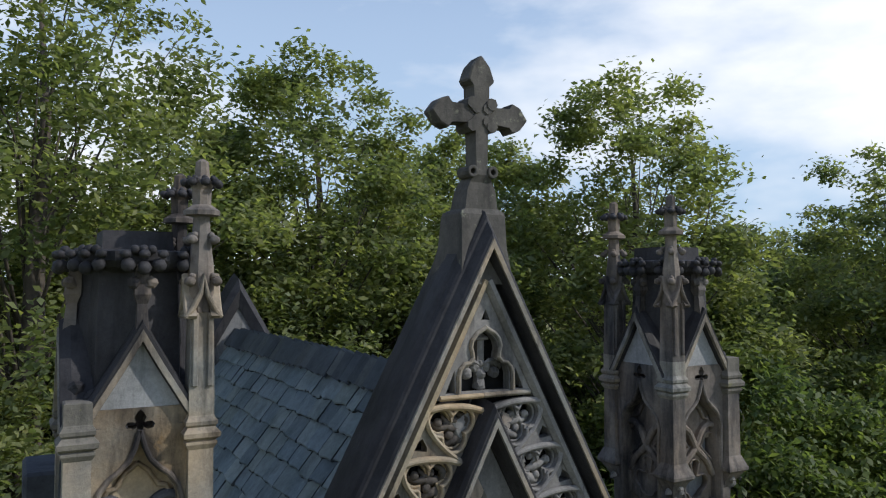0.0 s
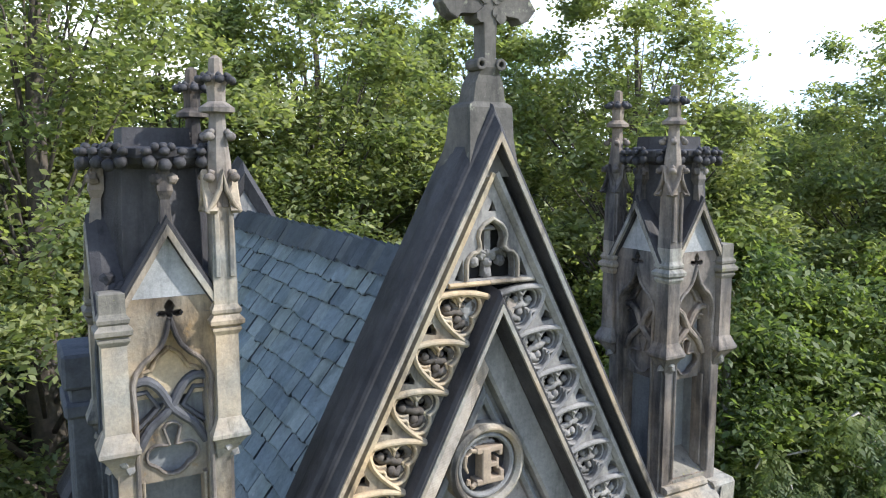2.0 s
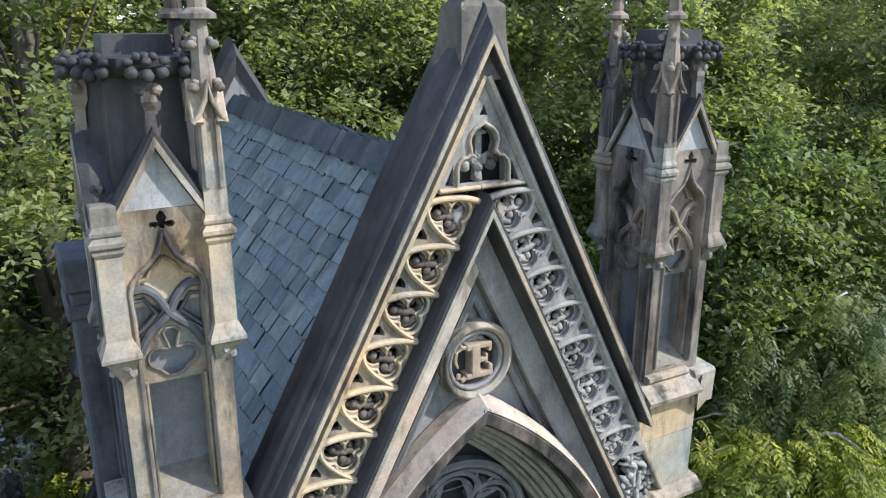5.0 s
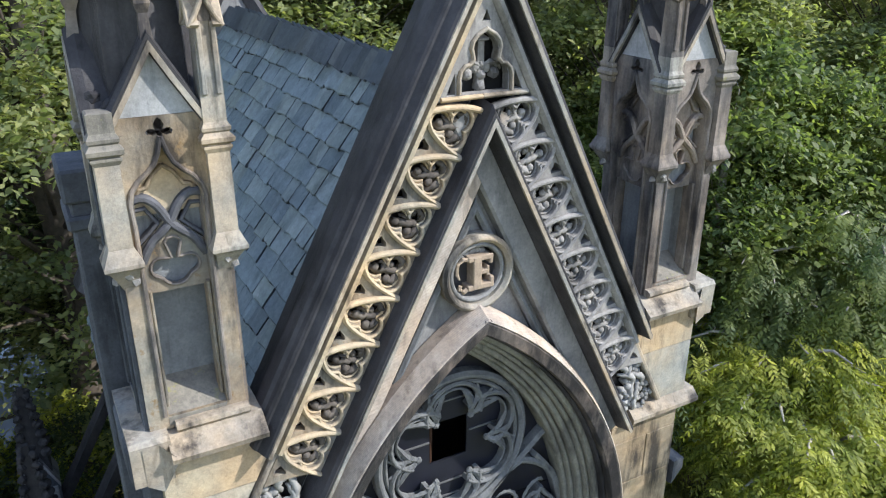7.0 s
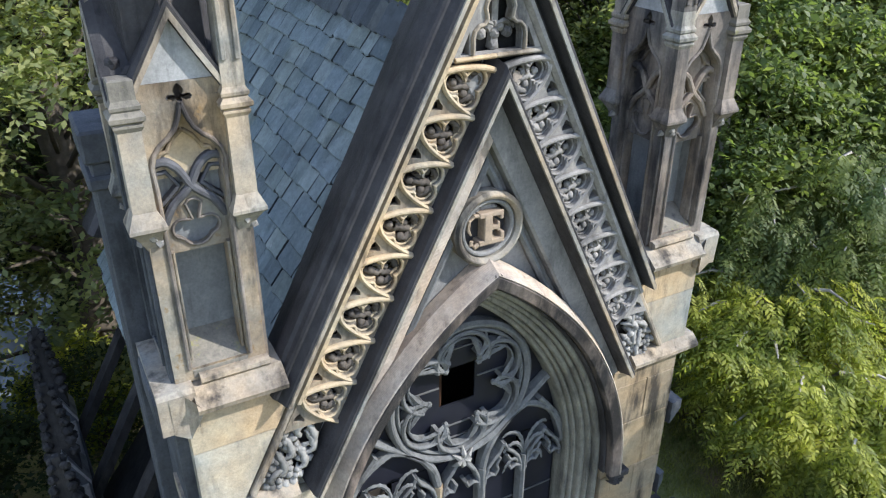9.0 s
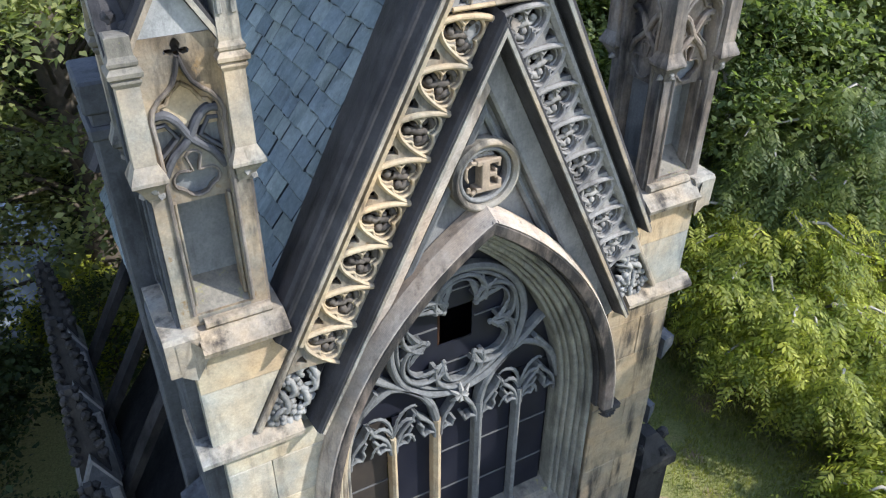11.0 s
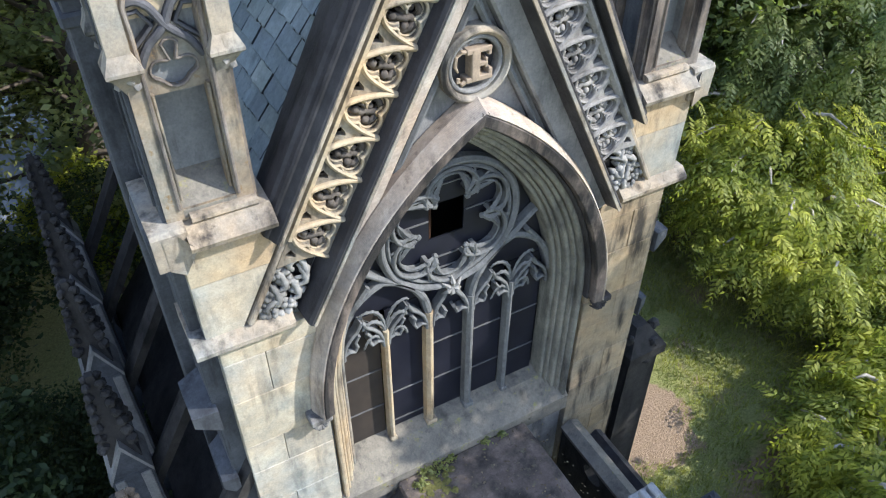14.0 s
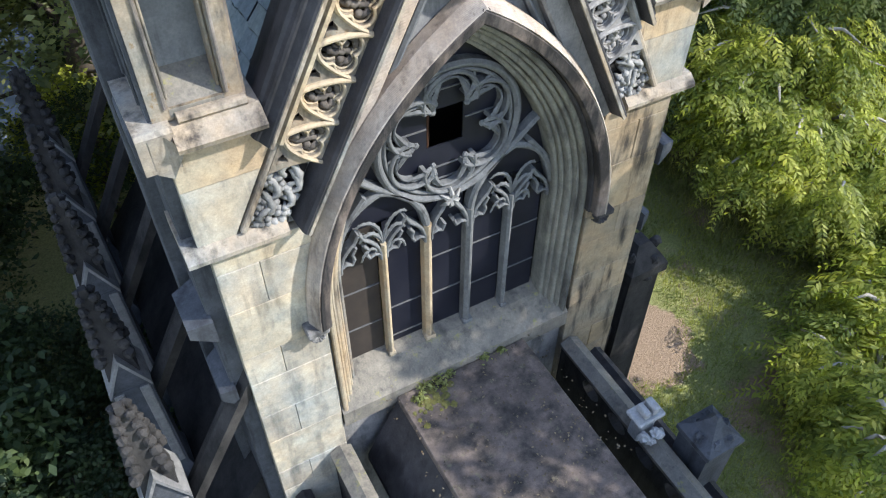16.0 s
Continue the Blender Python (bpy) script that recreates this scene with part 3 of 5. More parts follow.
for s in (-1, 1):
    x0, x1 = sorted((s * 1.345, s * 2.0))
    moulding("string_course", [(0.4, 5.34), (-0.06, 5.34), (-0.09, 5.37), (-0.09, 5.40), (-0.02, 5.46), (0.4, 5.465)], x0, x1, M_STONE, "projecting moulded string course")
    x0, x1 = sorted((s * 1.355, s * 1.855))
    moulding("cornice", [(0.5, 6.18), (-0.03, 6.185), (-0.04, 6.215), (-0.115, 6.235), (-0.125, 6.268), (-0.01, 6.352), (0.5, 6.362)], x0, x1, M_STONE, "sloped weathered cornice under the turret")
    moulding("roll", [(0.03, 6.350), (-0.018, 6.356), (-0.032, 6.376), (-0.026, 6.398), (0.0, 6.408), (0.03, 6.405)], min(s * 1.42, s * 1.80), max(s * 1.42, s * 1.80), M_STONE)
    # end block of the cornice, with a raised side and a splayed foot
    b = bmesh.new()
    prof = ((-0.045, 6.105), (-0.055, 6.345), (-0.035, 6.368), (0.5, 6.395), (0.5, 6.105))
    loft(b, [[(s * x, y, z) for y, z in prof] for x in (1.845, 2.045)])
    end = part("cornice_end", b, M_STONE, chapel, "end block of the cornice")
    b = bmesh.new()
    loft(b, [[(s * 1.985, -0.046, 6.10), (s * 1.985, -0.060, 6.335), (s * 1.905, -0.062, 6.345), (s * 1.905, -0.046, 6.04)], [(s * 1.90, -0.010, 6.10), (s * 1.90, -0.064, 6.34), (s * 1.815, -0.125, 6.262), (s * 1.83, -0.105, 6.225)]])
    part("splay", b, M_STONE, end)
    b = bmesh.new()
    loft(b, [[(s * 2.046, y, z) for y, z in ((-0.040, 6.33), (0.42, 6.36), (0.42, 6.13), (-0.035, 6.12))], [(s * 2.060, y, z) for y, z in ((-0.028, 6.315), (0.40, 6.34), (0.40, 6.15), (-0.022, 6.14))]])
    part("side_panel", b, M_SHADE, end, "raised side of the end block, blue-grey with painted shade")

# outer gable: coping, light inner fillet and the recess behind the carving
gx = 1.43
gable_path = [(-gx, APEX - GAB_M * gx), (0, APEX), (gx, APEX - GAB_M * gx)]
bm = bmesh.new()
sweep(bm, gable_path, [(-0.125, 0.30), (-0.125, -0.02), (-0.092, -0.03), (-0.080, -0.13), (-0.052, -0.135), (-0.040, -0.125), (-0.012, -0.075), (0.0, -0.07), (0.012, -0.055), (0.018, -0.02), (0.035, 0.0),
                       (0.035, 0.10), (0.022, 0.115), (0.020, 0.15), (0.008, 0.165), (-0.02, 0.33), (-0.06, 0.38), (-0.125, 0.38)])
coping = part("gable_coping", bm, M_DARK, chapel, "black weathered coping of the steep gable")
bm = bmesh.new()
sweep(bm, gable_path, [(-0.078, -0.12), (-0.078, -0.143), (-0.055, -0.145), (-0.050, -0.12)])
part("coping_edge", bm, M_STONE, coping, "pale worn front edge")
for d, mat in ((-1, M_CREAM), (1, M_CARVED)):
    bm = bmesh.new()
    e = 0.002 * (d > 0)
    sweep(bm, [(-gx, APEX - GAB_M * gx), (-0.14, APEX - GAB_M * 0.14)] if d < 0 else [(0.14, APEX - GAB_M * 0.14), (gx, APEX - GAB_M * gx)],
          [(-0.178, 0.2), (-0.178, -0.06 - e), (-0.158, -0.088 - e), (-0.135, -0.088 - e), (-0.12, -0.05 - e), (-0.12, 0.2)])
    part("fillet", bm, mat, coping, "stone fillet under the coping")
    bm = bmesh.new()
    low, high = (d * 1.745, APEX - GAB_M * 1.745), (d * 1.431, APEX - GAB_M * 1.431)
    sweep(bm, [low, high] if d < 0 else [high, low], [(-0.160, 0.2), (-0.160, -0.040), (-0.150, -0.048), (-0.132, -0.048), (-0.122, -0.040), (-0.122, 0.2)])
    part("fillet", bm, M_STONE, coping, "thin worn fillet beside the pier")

COS, SIN = 0.4657, 0.885


def slope_point(s, along, into):
    """A point on the gable's face: metres down from the apex along the slope, and in from its outer line."""
    return (s * (along * COS - into * SIN), APEX - along * SIN - into * COS)




def strand(bm, pts, y, w, lift, teeth=0.0):
    """A carved strand along points in x and z: a raised ridge with thin, nicked sides."""
    rings = []
    n = len(pts)
    for i, (x, z) in enumerate(pts):
        p, q = pts[max(i - 1, 0)], pts[min(i + 1, n - 1)]
        d = Vector((q[0] - p[0], q[1] - p[1])).normalized()
        t = i / (n - 1)
        k = w * (0.25 + 0.75 * math.sin(math.pi * (0.12 + 0.80 * t))) * (1 + teeth * (1 if i % 2 else -1))
        yy = y - lift * math.sin(math.pi * (0.1 + 0.8 * t))
        rings.append([(x - d.y * k, yy + 0.3 * k, z + d.x * k), (x, yy - 0.35 * k, z), (x + d.y * k, yy + 0.3 * k, z - d.x * k), (x, yy + 0.6 * k + 0.008, z)])
    loft(bm, rings)


def curve(points, n=10):
    """A smooth line through a few points."""
    P = [points[0]] + list(points) + [points[-1]]
    out = []
    for i in range(1, len(P) - 2):
        a, b, c, d = (np.array(P[i + k]) for k in (-1, 0, 1, 2))
        for t in np.linspace(0, 1, n, endpoint=False):
            out.append(tuple(0.5 * (2 * b + (c - a) * t + (2 * a - 5 * b + 4 * c - d) * t * t + (3 * b - a - 3 * c + d) * t ** 3)))
    return out + [tuple(points[-1])]


STEP = 0.284
TOP_RIB = curve([(-0.012, 0.152), (-0.060, 0.222), (-0.098, 0.300), (-0.128, 0.385), (-0.150, 0.51)], 4)
SIDE_RIB = curve([(0.014, 0.160), (0.060, 0.200), (0.094, 0.262), (0.118, 0.335), (0.134, 0.42), (0.138, 0.50)], 4)


def lobed(circles, centre, n=40):
    """The outline of a few circles run together, seen from a centre inside them all."""
    out = []
    for k in range(n):
        a = 2 * math.pi * k / n
        d = (math.cos(a), math.sin(a))
        far = 0.02
        for cu, cv, r in circles:
            b = (cu - centre[0]) * d[0] + (cv - centre[1]) * d[1]
            q = b * b - ((cu - centre[0]) ** 2 + (cv - centre[1]) ** 2 - r * r)
            if q > 0:
                far = max(far, b + math.sqrt(q))
        out.append((centre[0] + d[0] * far, centre[1] + d[1] * far))
    return out


EYE = lobed([(0.008, 0.252, 0.062), (-0.050, 0.365, 0.056), (0.052, 0.362, 0.060)], (0.002, 0.322))
LIP = lobed([(0.008, 0.252, 0.073), (-0.050, 0.365, 0.065), (0.052, 0.362, 0.069)], (0.002, 0.322))
SPANDREL = [(0.118, 0.196), (0.150, 0.178), (0.196, 0.176), (0.182, 0.212), (0.168, 0.248), (0.146, 0.240), (0.132, 0.216)]
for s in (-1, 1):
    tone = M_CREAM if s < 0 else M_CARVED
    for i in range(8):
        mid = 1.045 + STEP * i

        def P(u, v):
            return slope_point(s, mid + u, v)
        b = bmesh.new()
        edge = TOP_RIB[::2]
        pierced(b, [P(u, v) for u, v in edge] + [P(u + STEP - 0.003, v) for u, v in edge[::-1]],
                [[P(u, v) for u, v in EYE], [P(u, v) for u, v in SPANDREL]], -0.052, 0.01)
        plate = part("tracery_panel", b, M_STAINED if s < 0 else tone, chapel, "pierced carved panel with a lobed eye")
        for line, w, y0 in ((TOP_RIB, 0.034, -0.082), (SIDE_RIB, 0.026, -0.078)):
            b = bmesh.new()
            sweep(b, [P(u, v) for u, v in line], bar(w, y0, -0.03, 0.012))
            part("rib", b, tone, plate)
        b = bmesh.new()
        sweep(b, [P(u, v) for u, v in LIP], bar(0.017, -0.068, -0.03, 0.006), closed=True)
        part("inner_moulding", b, tone, plate)
        # a ring set back inside the eye
        b = bmesh.new()
        sweep(b, [P(0.002 + (u - 0.002) * 0.93, 0.322 + (v - 0.322) * 0.93) for u, v in EYE], bar(0.012, -0.035, 0.03, 0.004), closed=True)
        part("inner_ring", b, tone, plate)
        # leaf with berries inside the eye, its stalks running to the inner gable
        b = bmesh.new()
        wob = random.Random(i * 2 + s)
        for pts, w in (([(0.0, 0.44), (-0.004, 0.38), (0.010, 0.32), (0.030, 0.27), (0.018, 0.225)], 0.026), ([(0.01, 0.44), (0.035, 0.40), (0.070, 0.37), (0.085, 0.33)], 0.026),
                       ([(-0.02, 0.44), (-0.045, 0.41), (-0.080, 0.38), (-0.070, 0.33)], 0.024), ([(0.0, 0.36), (-0.02, 0.31), (-0.015, 0.27)], 0.018)):
            strand(b, [P(u + wob.gauss(0, 0.006), v + wob.gauss(0, 0.004)) for u, v in curve(pts, 3)], 0.010, w, 0.045, 0.15)
        for u, v, r in ((0.012, 0.262, 0.024), (-0.036, 0.335, 0.022), (0.055, 0.345, 0.025), (0.010, 0.335, 0.020), (-0.058, 0.395, 0.018), (0.045, 0.405, 0.020)):
            x, z = P(u + wob.gauss(0, 0.005), v + wob.gauss(0, 0.005))
            blob(b, (x, -0.022, z), r, 2, 0.25, (1, 0.9, 1), seed=i + u * 40)
        # left leaves darkened by colour for the shade inside the eyes
        tagged(part("leaf_carving", b, M_EYE if s < 0 else M_CARVED, plate, "curled stone foliage with round berries", smooth=True), kind="stuff")
    # broken pale foliage at the foot of the band
    b = bmesh.new()
    rr = random.Random(30 + s)
    for k in range(9):
        al, into = 3.36 + 0.36 * (k / 8) + 0.03 * rr.random(), 0.21 + 0.05 * (k % 3) * 1.6
        x, z = slope_point(s, al, into)
        acanthus(b, (x, 0.03 - 0.02 * rr.random(), z), 0.085 + 0.03 * rr.random(), 4, rr.uniform(0, 6.0), 0.05)
    for k in range(7):
        al, into = 3.34 + 0.06 * k, 0.19 + 0.18 * rr.random()
        turn = rr.choice((-1, 1)) * 0.06
        pts = [slope_point(s, al, into), slope_point(s, al - 0.06, into + turn), slope_point(s, al - 0.13, into + turn * 0.4), slope_point(s, al - 0.18, into - turn * 0.6)]
        strand(b, curve(pts, 3), 0.01, 0.026, 0.05, 0.2)
    tagged(part("foot_foliage", b, M_BLEACH, chapel, "bleached broken stone foliage", smooth=True), kind="stuff")
# dark sheet behind the carving, the hollow's shade as its colour
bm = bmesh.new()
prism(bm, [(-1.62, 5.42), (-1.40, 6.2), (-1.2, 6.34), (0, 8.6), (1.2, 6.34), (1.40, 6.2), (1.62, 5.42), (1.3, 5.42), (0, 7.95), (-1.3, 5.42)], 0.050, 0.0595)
part("recess_shade", bm, M_DEEP_SHADE, chapel)

# trefoiled head panel under the apex
half_tref = [(0.145, 7.945), (0.145, 8.03), (0.135, 8.065), (0.112, 8.090), (0.085, 8.095), (0.066, 8.108), (0.070, 8.135), (0.078, 8.165), (0.070, 8.200), (0.045, 8.232), (0.0, 8.262)]
tref = half_tref + [(-x, z) for x, z in half_tref[-2::-1]]
bm = bmesh.new()
pierced(bm, [(-0.292, 7.915), (0.292, 7.915), (0.0, 8.475)],
        [tref, [(-0.240, 7.945), (-0.186, 7.945), (-0.186, 8.062)], [(0.240, 7.945), (0.186, 8.062), (0.186, 7.945)], [(-0.026, 8.315), (0.026, 8.315), (0.0, 8.372)]], -0.055, 0.0)
head = part("head_panel", bm, M_CARVED, chapel, "pierced panel with a trefoil under the gable's peak")
bm = bmesh.new()
rim = [(x * 1.10 + (0.006 if x > 0 else 0), z + (0.012 if z > 8.1 else 0)) for x, z in half_tref]
sweep(bm, rim + [(-x, z) for x, z in rim[-2::-1]], bar(0.022, -0.072, -0.02, 0.008))
part("trefoil_rim", bm, M_STONE, head)
bm = bmesh.new()
sweep(bm, [(-0.275, 7.925), (-0.02, 7.925)], bar(0.026, -0.076, 0.0, 0.01))
part("transom", bm, M_CREAM, head)
bm = bmesh.new()
sweep(bm, [(-0.017, 7.925), (0.275, 7.925)], bar(0.026, -0.076, 0.0, 0.01))
part("transom", bm, M_STONE, head)
bm = bmesh.new()
loft(bm, [square(0, 0.015, 7.95, 0.026), square(0, 0.015, 8.02, 0.020), square(0, 0.015, 8.205, 0.020), square(0, 0.015, 8.21, 0.038), square(0, 0.015, 8.222, 0.038), square(0, 0.015, 8.25, 0.006)])
for k, (x, z, r) in enumerate(((-0.085, 8.035, 0.034), (0.085, 8.035, 0.034), (-0.035, 8.065, 0.027), (0.038, 8.065, 0.027), (0, 8.03, 0.03), (-0.09, 8.080, 0.024), (0.09, 8.080, 0.024), (0, 7.97, 0.032), (0.0, 8.085, 0.024))):
    blob(bm, (x, 0.005, z), r, 2, 0.3, seed=k)
for d in (-1, 1):
    strand(bm, curve([(0.0, 8.07), (d * 0.05, 8.095), (d * 0.10, 8.085), (d * 0.125, 8.05)], 3), 0.0, 0.016, 0.02, 0.15)
tagged(part("finial_carving", bm, M_CARVED, head, "carved leafy finial with round buds", smooth=False), kind="stuff")

# inner gable
ix = 1.285
in_path = [(-ix, IN_APEX - IN_M * ix), (0, IN_APEX), (ix, IN_APEX - IN_M * ix)]
bm = bmesh.new()
sweep(bm, in_path, [(-0.075, 0.05), (-0.075, -0.06), (-0.06, -0.10), (-0.045, -0.165), (-0.015, -0.165), (0.0, -0.14), (0.015, 0.05)])
inner = part("inner_gable", bm, M_DARK, chapel, "black coping of the gablet over the window")
bm = bmesh.new()
sweep(bm, in_path, [(-0.052, -0.155), (-0.052, -0.174), (-0.030, -0.174), (-0.030, -0.155)])
part("coping_edge", bm, M_STONE, inner, "pale worn front edge")
bm = bmesh.new()
sweep(bm, in_path[:2], [(-0.225, 0.07), (-0.225, -0.02), (-0.21, -0.035), (-0.07, -0.035), (-0.07, 0.07)])
part("tooled_band", bm, M_TOOLED, inner, "finely tooled flat stone band")
bm = bmesh.new()
sweep(bm, in_path[1:], [(-0.226, 0.07), (-0.226, -0.02), (-0.21, -0.036), (-0.07, -0.036), (-0.07, 0.07)])
part("stone_band", bm, M_GREYSTONE, inner, "dark grey flat stone band")
# triangular sunk panel with its mouldings
pa = 7.44
bm = bmesh.new()
sweep(bm, [(-0.98, pa - IN_M * 0.98), (0, pa), (0.98, pa - IN_M * 0.98)], bar(0.035, -0.005, 0.06, 0.012))
part("panel_moulding", bm, M_TRACERY, inner)
bm = bmesh.new()
sweep(bm, [(-0.80, pa - 0.17 - IN_M * 0.80), (0, pa - 0.17), (0.80, pa - 0.17 - IN_M * 0.80)], bar(0.045, 0.0, 0.06, 0.018))
part("panel_moulding", bm, M_TRACERY, inner)

# roundel with the letter
bm = bmesh.new()
sweep(bm, arc(0, 6.865, 0.222, 0, 360, 40)[:-1], bar(0.05, -0.05, 0.06, 0.02), closed=True)
roundel = part("roundel", bm, M_STONE, chapel, "round moulded frame holding a raised letter")
bm = bmesh.new()
sweep(bm, arc(0, 6.865, 0.178, 0, 360, 40)[:-1], bar(0.03, -0.02, 0.06, 0.01), closed=True)
part("inner_ring", bm, M_GREYSTONE, roundel)
bm = bmesh.new()
prism(bm, arc(0, 6.865, 0.165, 0, 360, 32)[:-1], 0.052, 0.062)
part("roundel_back", bm, M_DARK, roundel)
bm = bmesh.new()
box(bm, -0.035, 0.025, -0.03, 0.056, 6.76, 6.97, 0.006)
for z0, z1, x1 in ((6.755, 6.79, 0.115), (6.94, 6.975, 0.105), (6.85, 6.88, 0.075)):
    box(bm, -0.07 if z0 != 6.85 else 0.0, x1, -0.028, 0.056, z0, z1, 0.006)
box(bm, 0.085, 0.115, -0.026, 0.056, 6.755, 6.825, 0.006)
box(bm, 0.08, 0.105, -0.026, 0.056, 6.91, 6.975, 0.006)
box(bm, 0.06, 0.08, -0.026, 0.056, 6.835, 6.90, 0.005)
tube(bm, [(-0.07, -0.01, 6.77), (-0.095, -0.01, 6.755), (-0.12, -0.01, 6.775), (-0.115, -0.01, 6.80)], [0.018, 0.018, 0.016, 0.012], 6)
tube(bm, [(-0.07, -0.01, 6.96), (-0.10, -0.01, 6.965), (-0.135, -0.01, 6.94), (-0.14, -0.01, 6.88), (-0.12, -0.01, 6.84)], [0.014, 0.014, 0.013, 0.011, 0.006], 6)
part("letter_e", bm, M_LETTER, roundel, "raised tan stone letter E")
bm = bmesh.new()
for k in range(6):
    t = radians(40 + 20 * k)
    blob(bm, (0.11 * math.cos(t), 0.035, 6.88 + 0.115 * math.sin(t)), 0.03, 2, 0.5, (1, 0.6, 0.8), seed=k)
tagged(part("leaf_carving", bm, M_CARVED, roundel, smooth=True), kind="stuff")

# hood mould and the orders of the arch
hood_path = pointed(HALF, SPRING, CEN, 22)
bm = bmesh.new()
sweep(bm, hood_path, [(-0.035, 0.05), (-0.035, -0.150), (-0.030, -0.158), (-0.022, -0.152), (0.022, -0.045), (0.022, 0.05)])
hood = part("hood_mould", bm, M_TOOLED, chapel, "tooled brown hood mould over the window")
for half, mat, label in ((hood_path[:23], M_HOODFACE, "brown and sooty front face of the hood"), (hood_path[22:], M_HOODFACE, "brown and sooty front face of the hood")):
    bm = bmesh.new()
    sweep(bm, half, [(-0.122, 0.05), (-0.122, -0.125), (-0.114, -0.142), (-0.046, -0.157), (-0.036, -0.150), (-0.036, 0.05)])
    part("hood_face", bm, mat, hood, label)
# left roll a sunlit cream; right roll's dark colour holds soot and shade
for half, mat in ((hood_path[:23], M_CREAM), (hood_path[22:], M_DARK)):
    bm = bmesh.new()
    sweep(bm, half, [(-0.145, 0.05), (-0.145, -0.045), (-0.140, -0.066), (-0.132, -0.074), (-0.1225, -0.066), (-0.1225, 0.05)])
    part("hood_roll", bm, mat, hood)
# right stop set darker than the left, like the roll above it
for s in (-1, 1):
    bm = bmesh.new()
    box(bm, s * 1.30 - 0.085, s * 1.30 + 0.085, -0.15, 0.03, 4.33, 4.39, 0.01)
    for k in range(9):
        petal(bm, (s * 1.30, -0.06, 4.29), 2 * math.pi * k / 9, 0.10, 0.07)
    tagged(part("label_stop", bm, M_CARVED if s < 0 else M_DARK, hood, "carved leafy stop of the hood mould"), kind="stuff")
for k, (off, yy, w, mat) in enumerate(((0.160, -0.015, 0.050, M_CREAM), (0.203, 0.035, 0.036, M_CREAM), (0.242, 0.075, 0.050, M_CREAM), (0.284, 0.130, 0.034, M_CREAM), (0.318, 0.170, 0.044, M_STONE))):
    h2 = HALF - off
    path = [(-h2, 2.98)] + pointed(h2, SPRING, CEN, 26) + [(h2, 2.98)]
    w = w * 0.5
    # sunlit left half cream, unlit right half grey-green: light painted by material
    for half, tone in ((path[:28], mat), (path[27:], M_UNLIT_STONE)):
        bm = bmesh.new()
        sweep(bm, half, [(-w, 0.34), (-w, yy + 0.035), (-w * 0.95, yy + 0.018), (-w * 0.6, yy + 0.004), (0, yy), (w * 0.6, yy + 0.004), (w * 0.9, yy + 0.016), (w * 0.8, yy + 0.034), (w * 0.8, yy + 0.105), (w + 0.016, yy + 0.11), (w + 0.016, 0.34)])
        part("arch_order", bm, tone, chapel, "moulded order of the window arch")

# ---- window tracery ----
window = tagged(part("window", (lambda b: (prism(b, [(-0.99, 3.05)] + pointed(0.99, SPRING, CEN, 16) + [(0.99, 3.05)], 1.30, 1.34), b)[1])(bmesh.new()), M_VOID, chapel), "tall traceried window with dark boarded panes")
YF, YB = 0.225, 0.315


def trac(name, path, w, closed=False, mat=None, y0=YF, y1=YB):
    b = bmesh.new()
    sweep(b, path, bar(w, y0, y1, w * 0.38), closed)
    return part(name, b, mat or M_TRACERY, window)


MS = 0.388
for x, w, top in ((-1.5 * MS, 0.046, 4.60), (-0.5 * MS, 0.070, 4.62), (0.5 * MS, 0.070, 4.62), (1.5 * MS, 0.046, 4.60)):
    b = bmesh.new()
    sweep(b, [(x, 3.16), (x, top)], bar(w, YF - 0.01, YB, w * 0.4))
    box(b, x - w * 0.75, x + w * 0.75, YF - 0.025, YB, 3.15, 3.22, 0.01)
    part("mullion", b, M_CREAM if x < 0 else M_TRACERY, window, "slim moulded stone mullion")
RZ, RR = 5.42, 0.575
trac("ring", arc(0, RZ, RR, 0, 360, 48)[:-1], 0.06, True)
trac("ring", arc(0, RZ, RR - 0.055, 0, 360, 48)[:-1], 0.03, True, y0=YF + 0.02)
for k in range(6):
    # foils of the wheel: paired strands that meet in leafy cusps
    t0 = radians(60 * k + 30)
    cx, cz = 0.31 * math.cos(t0), RZ + 0.31 * math.sin(t0)
    foil = [(cx + 0.215 * math.cos(t0 + t), cz + 0.215 * math.sin(t0 + t)) for t in np.linspace(-1.85, 1.85, 15)]
    trac("foil", foil, 0.034)
    foil = [(cx + 0.165 * math.cos(t0 + t), cz + 0.165 * math.sin(t0 + t)) for t in np.linspace(-1.5, 1.5, 11)]
    trac("foil", foil, 0.018, y0=YF + 0.025)
    # leafy cusps where two foils meet: nicked fronds that curl back along them
    t1 = radians(60 * k)
    for d in (-1, 1):
        for r_mid, r_end, a_mid, a_end, w in ((0.37, 0.46, 0.17, 0.36, 0.026), (0.41, 0.515, 0.07, 0.15, 0.020)):
            pts = [(r * math.cos(t1 + d * an), RZ + r * math.sin(t1 + d * an)) for r, an in ((0.285, 0.02), (0.315, 0.08), (r_mid, a_mid), (r_end, a_end))]
            b = bmesh.new()
            strand(b, curve(pts, 5), YF + 0.035, w, 0.025, 0.10)
            part("cusp_leaf", b, M_TRACERY, window)
    b = bmesh.new()
    blob(b, (0.275 * math.cos(t1), YF + 0.03, RZ + 0.275 * math.sin(t1)), 0.026, 2, 0.35, (1, 0.8, 1), seed=k)
    part("cusp", b, M_TRACERY, window, "leafy carved cusp")
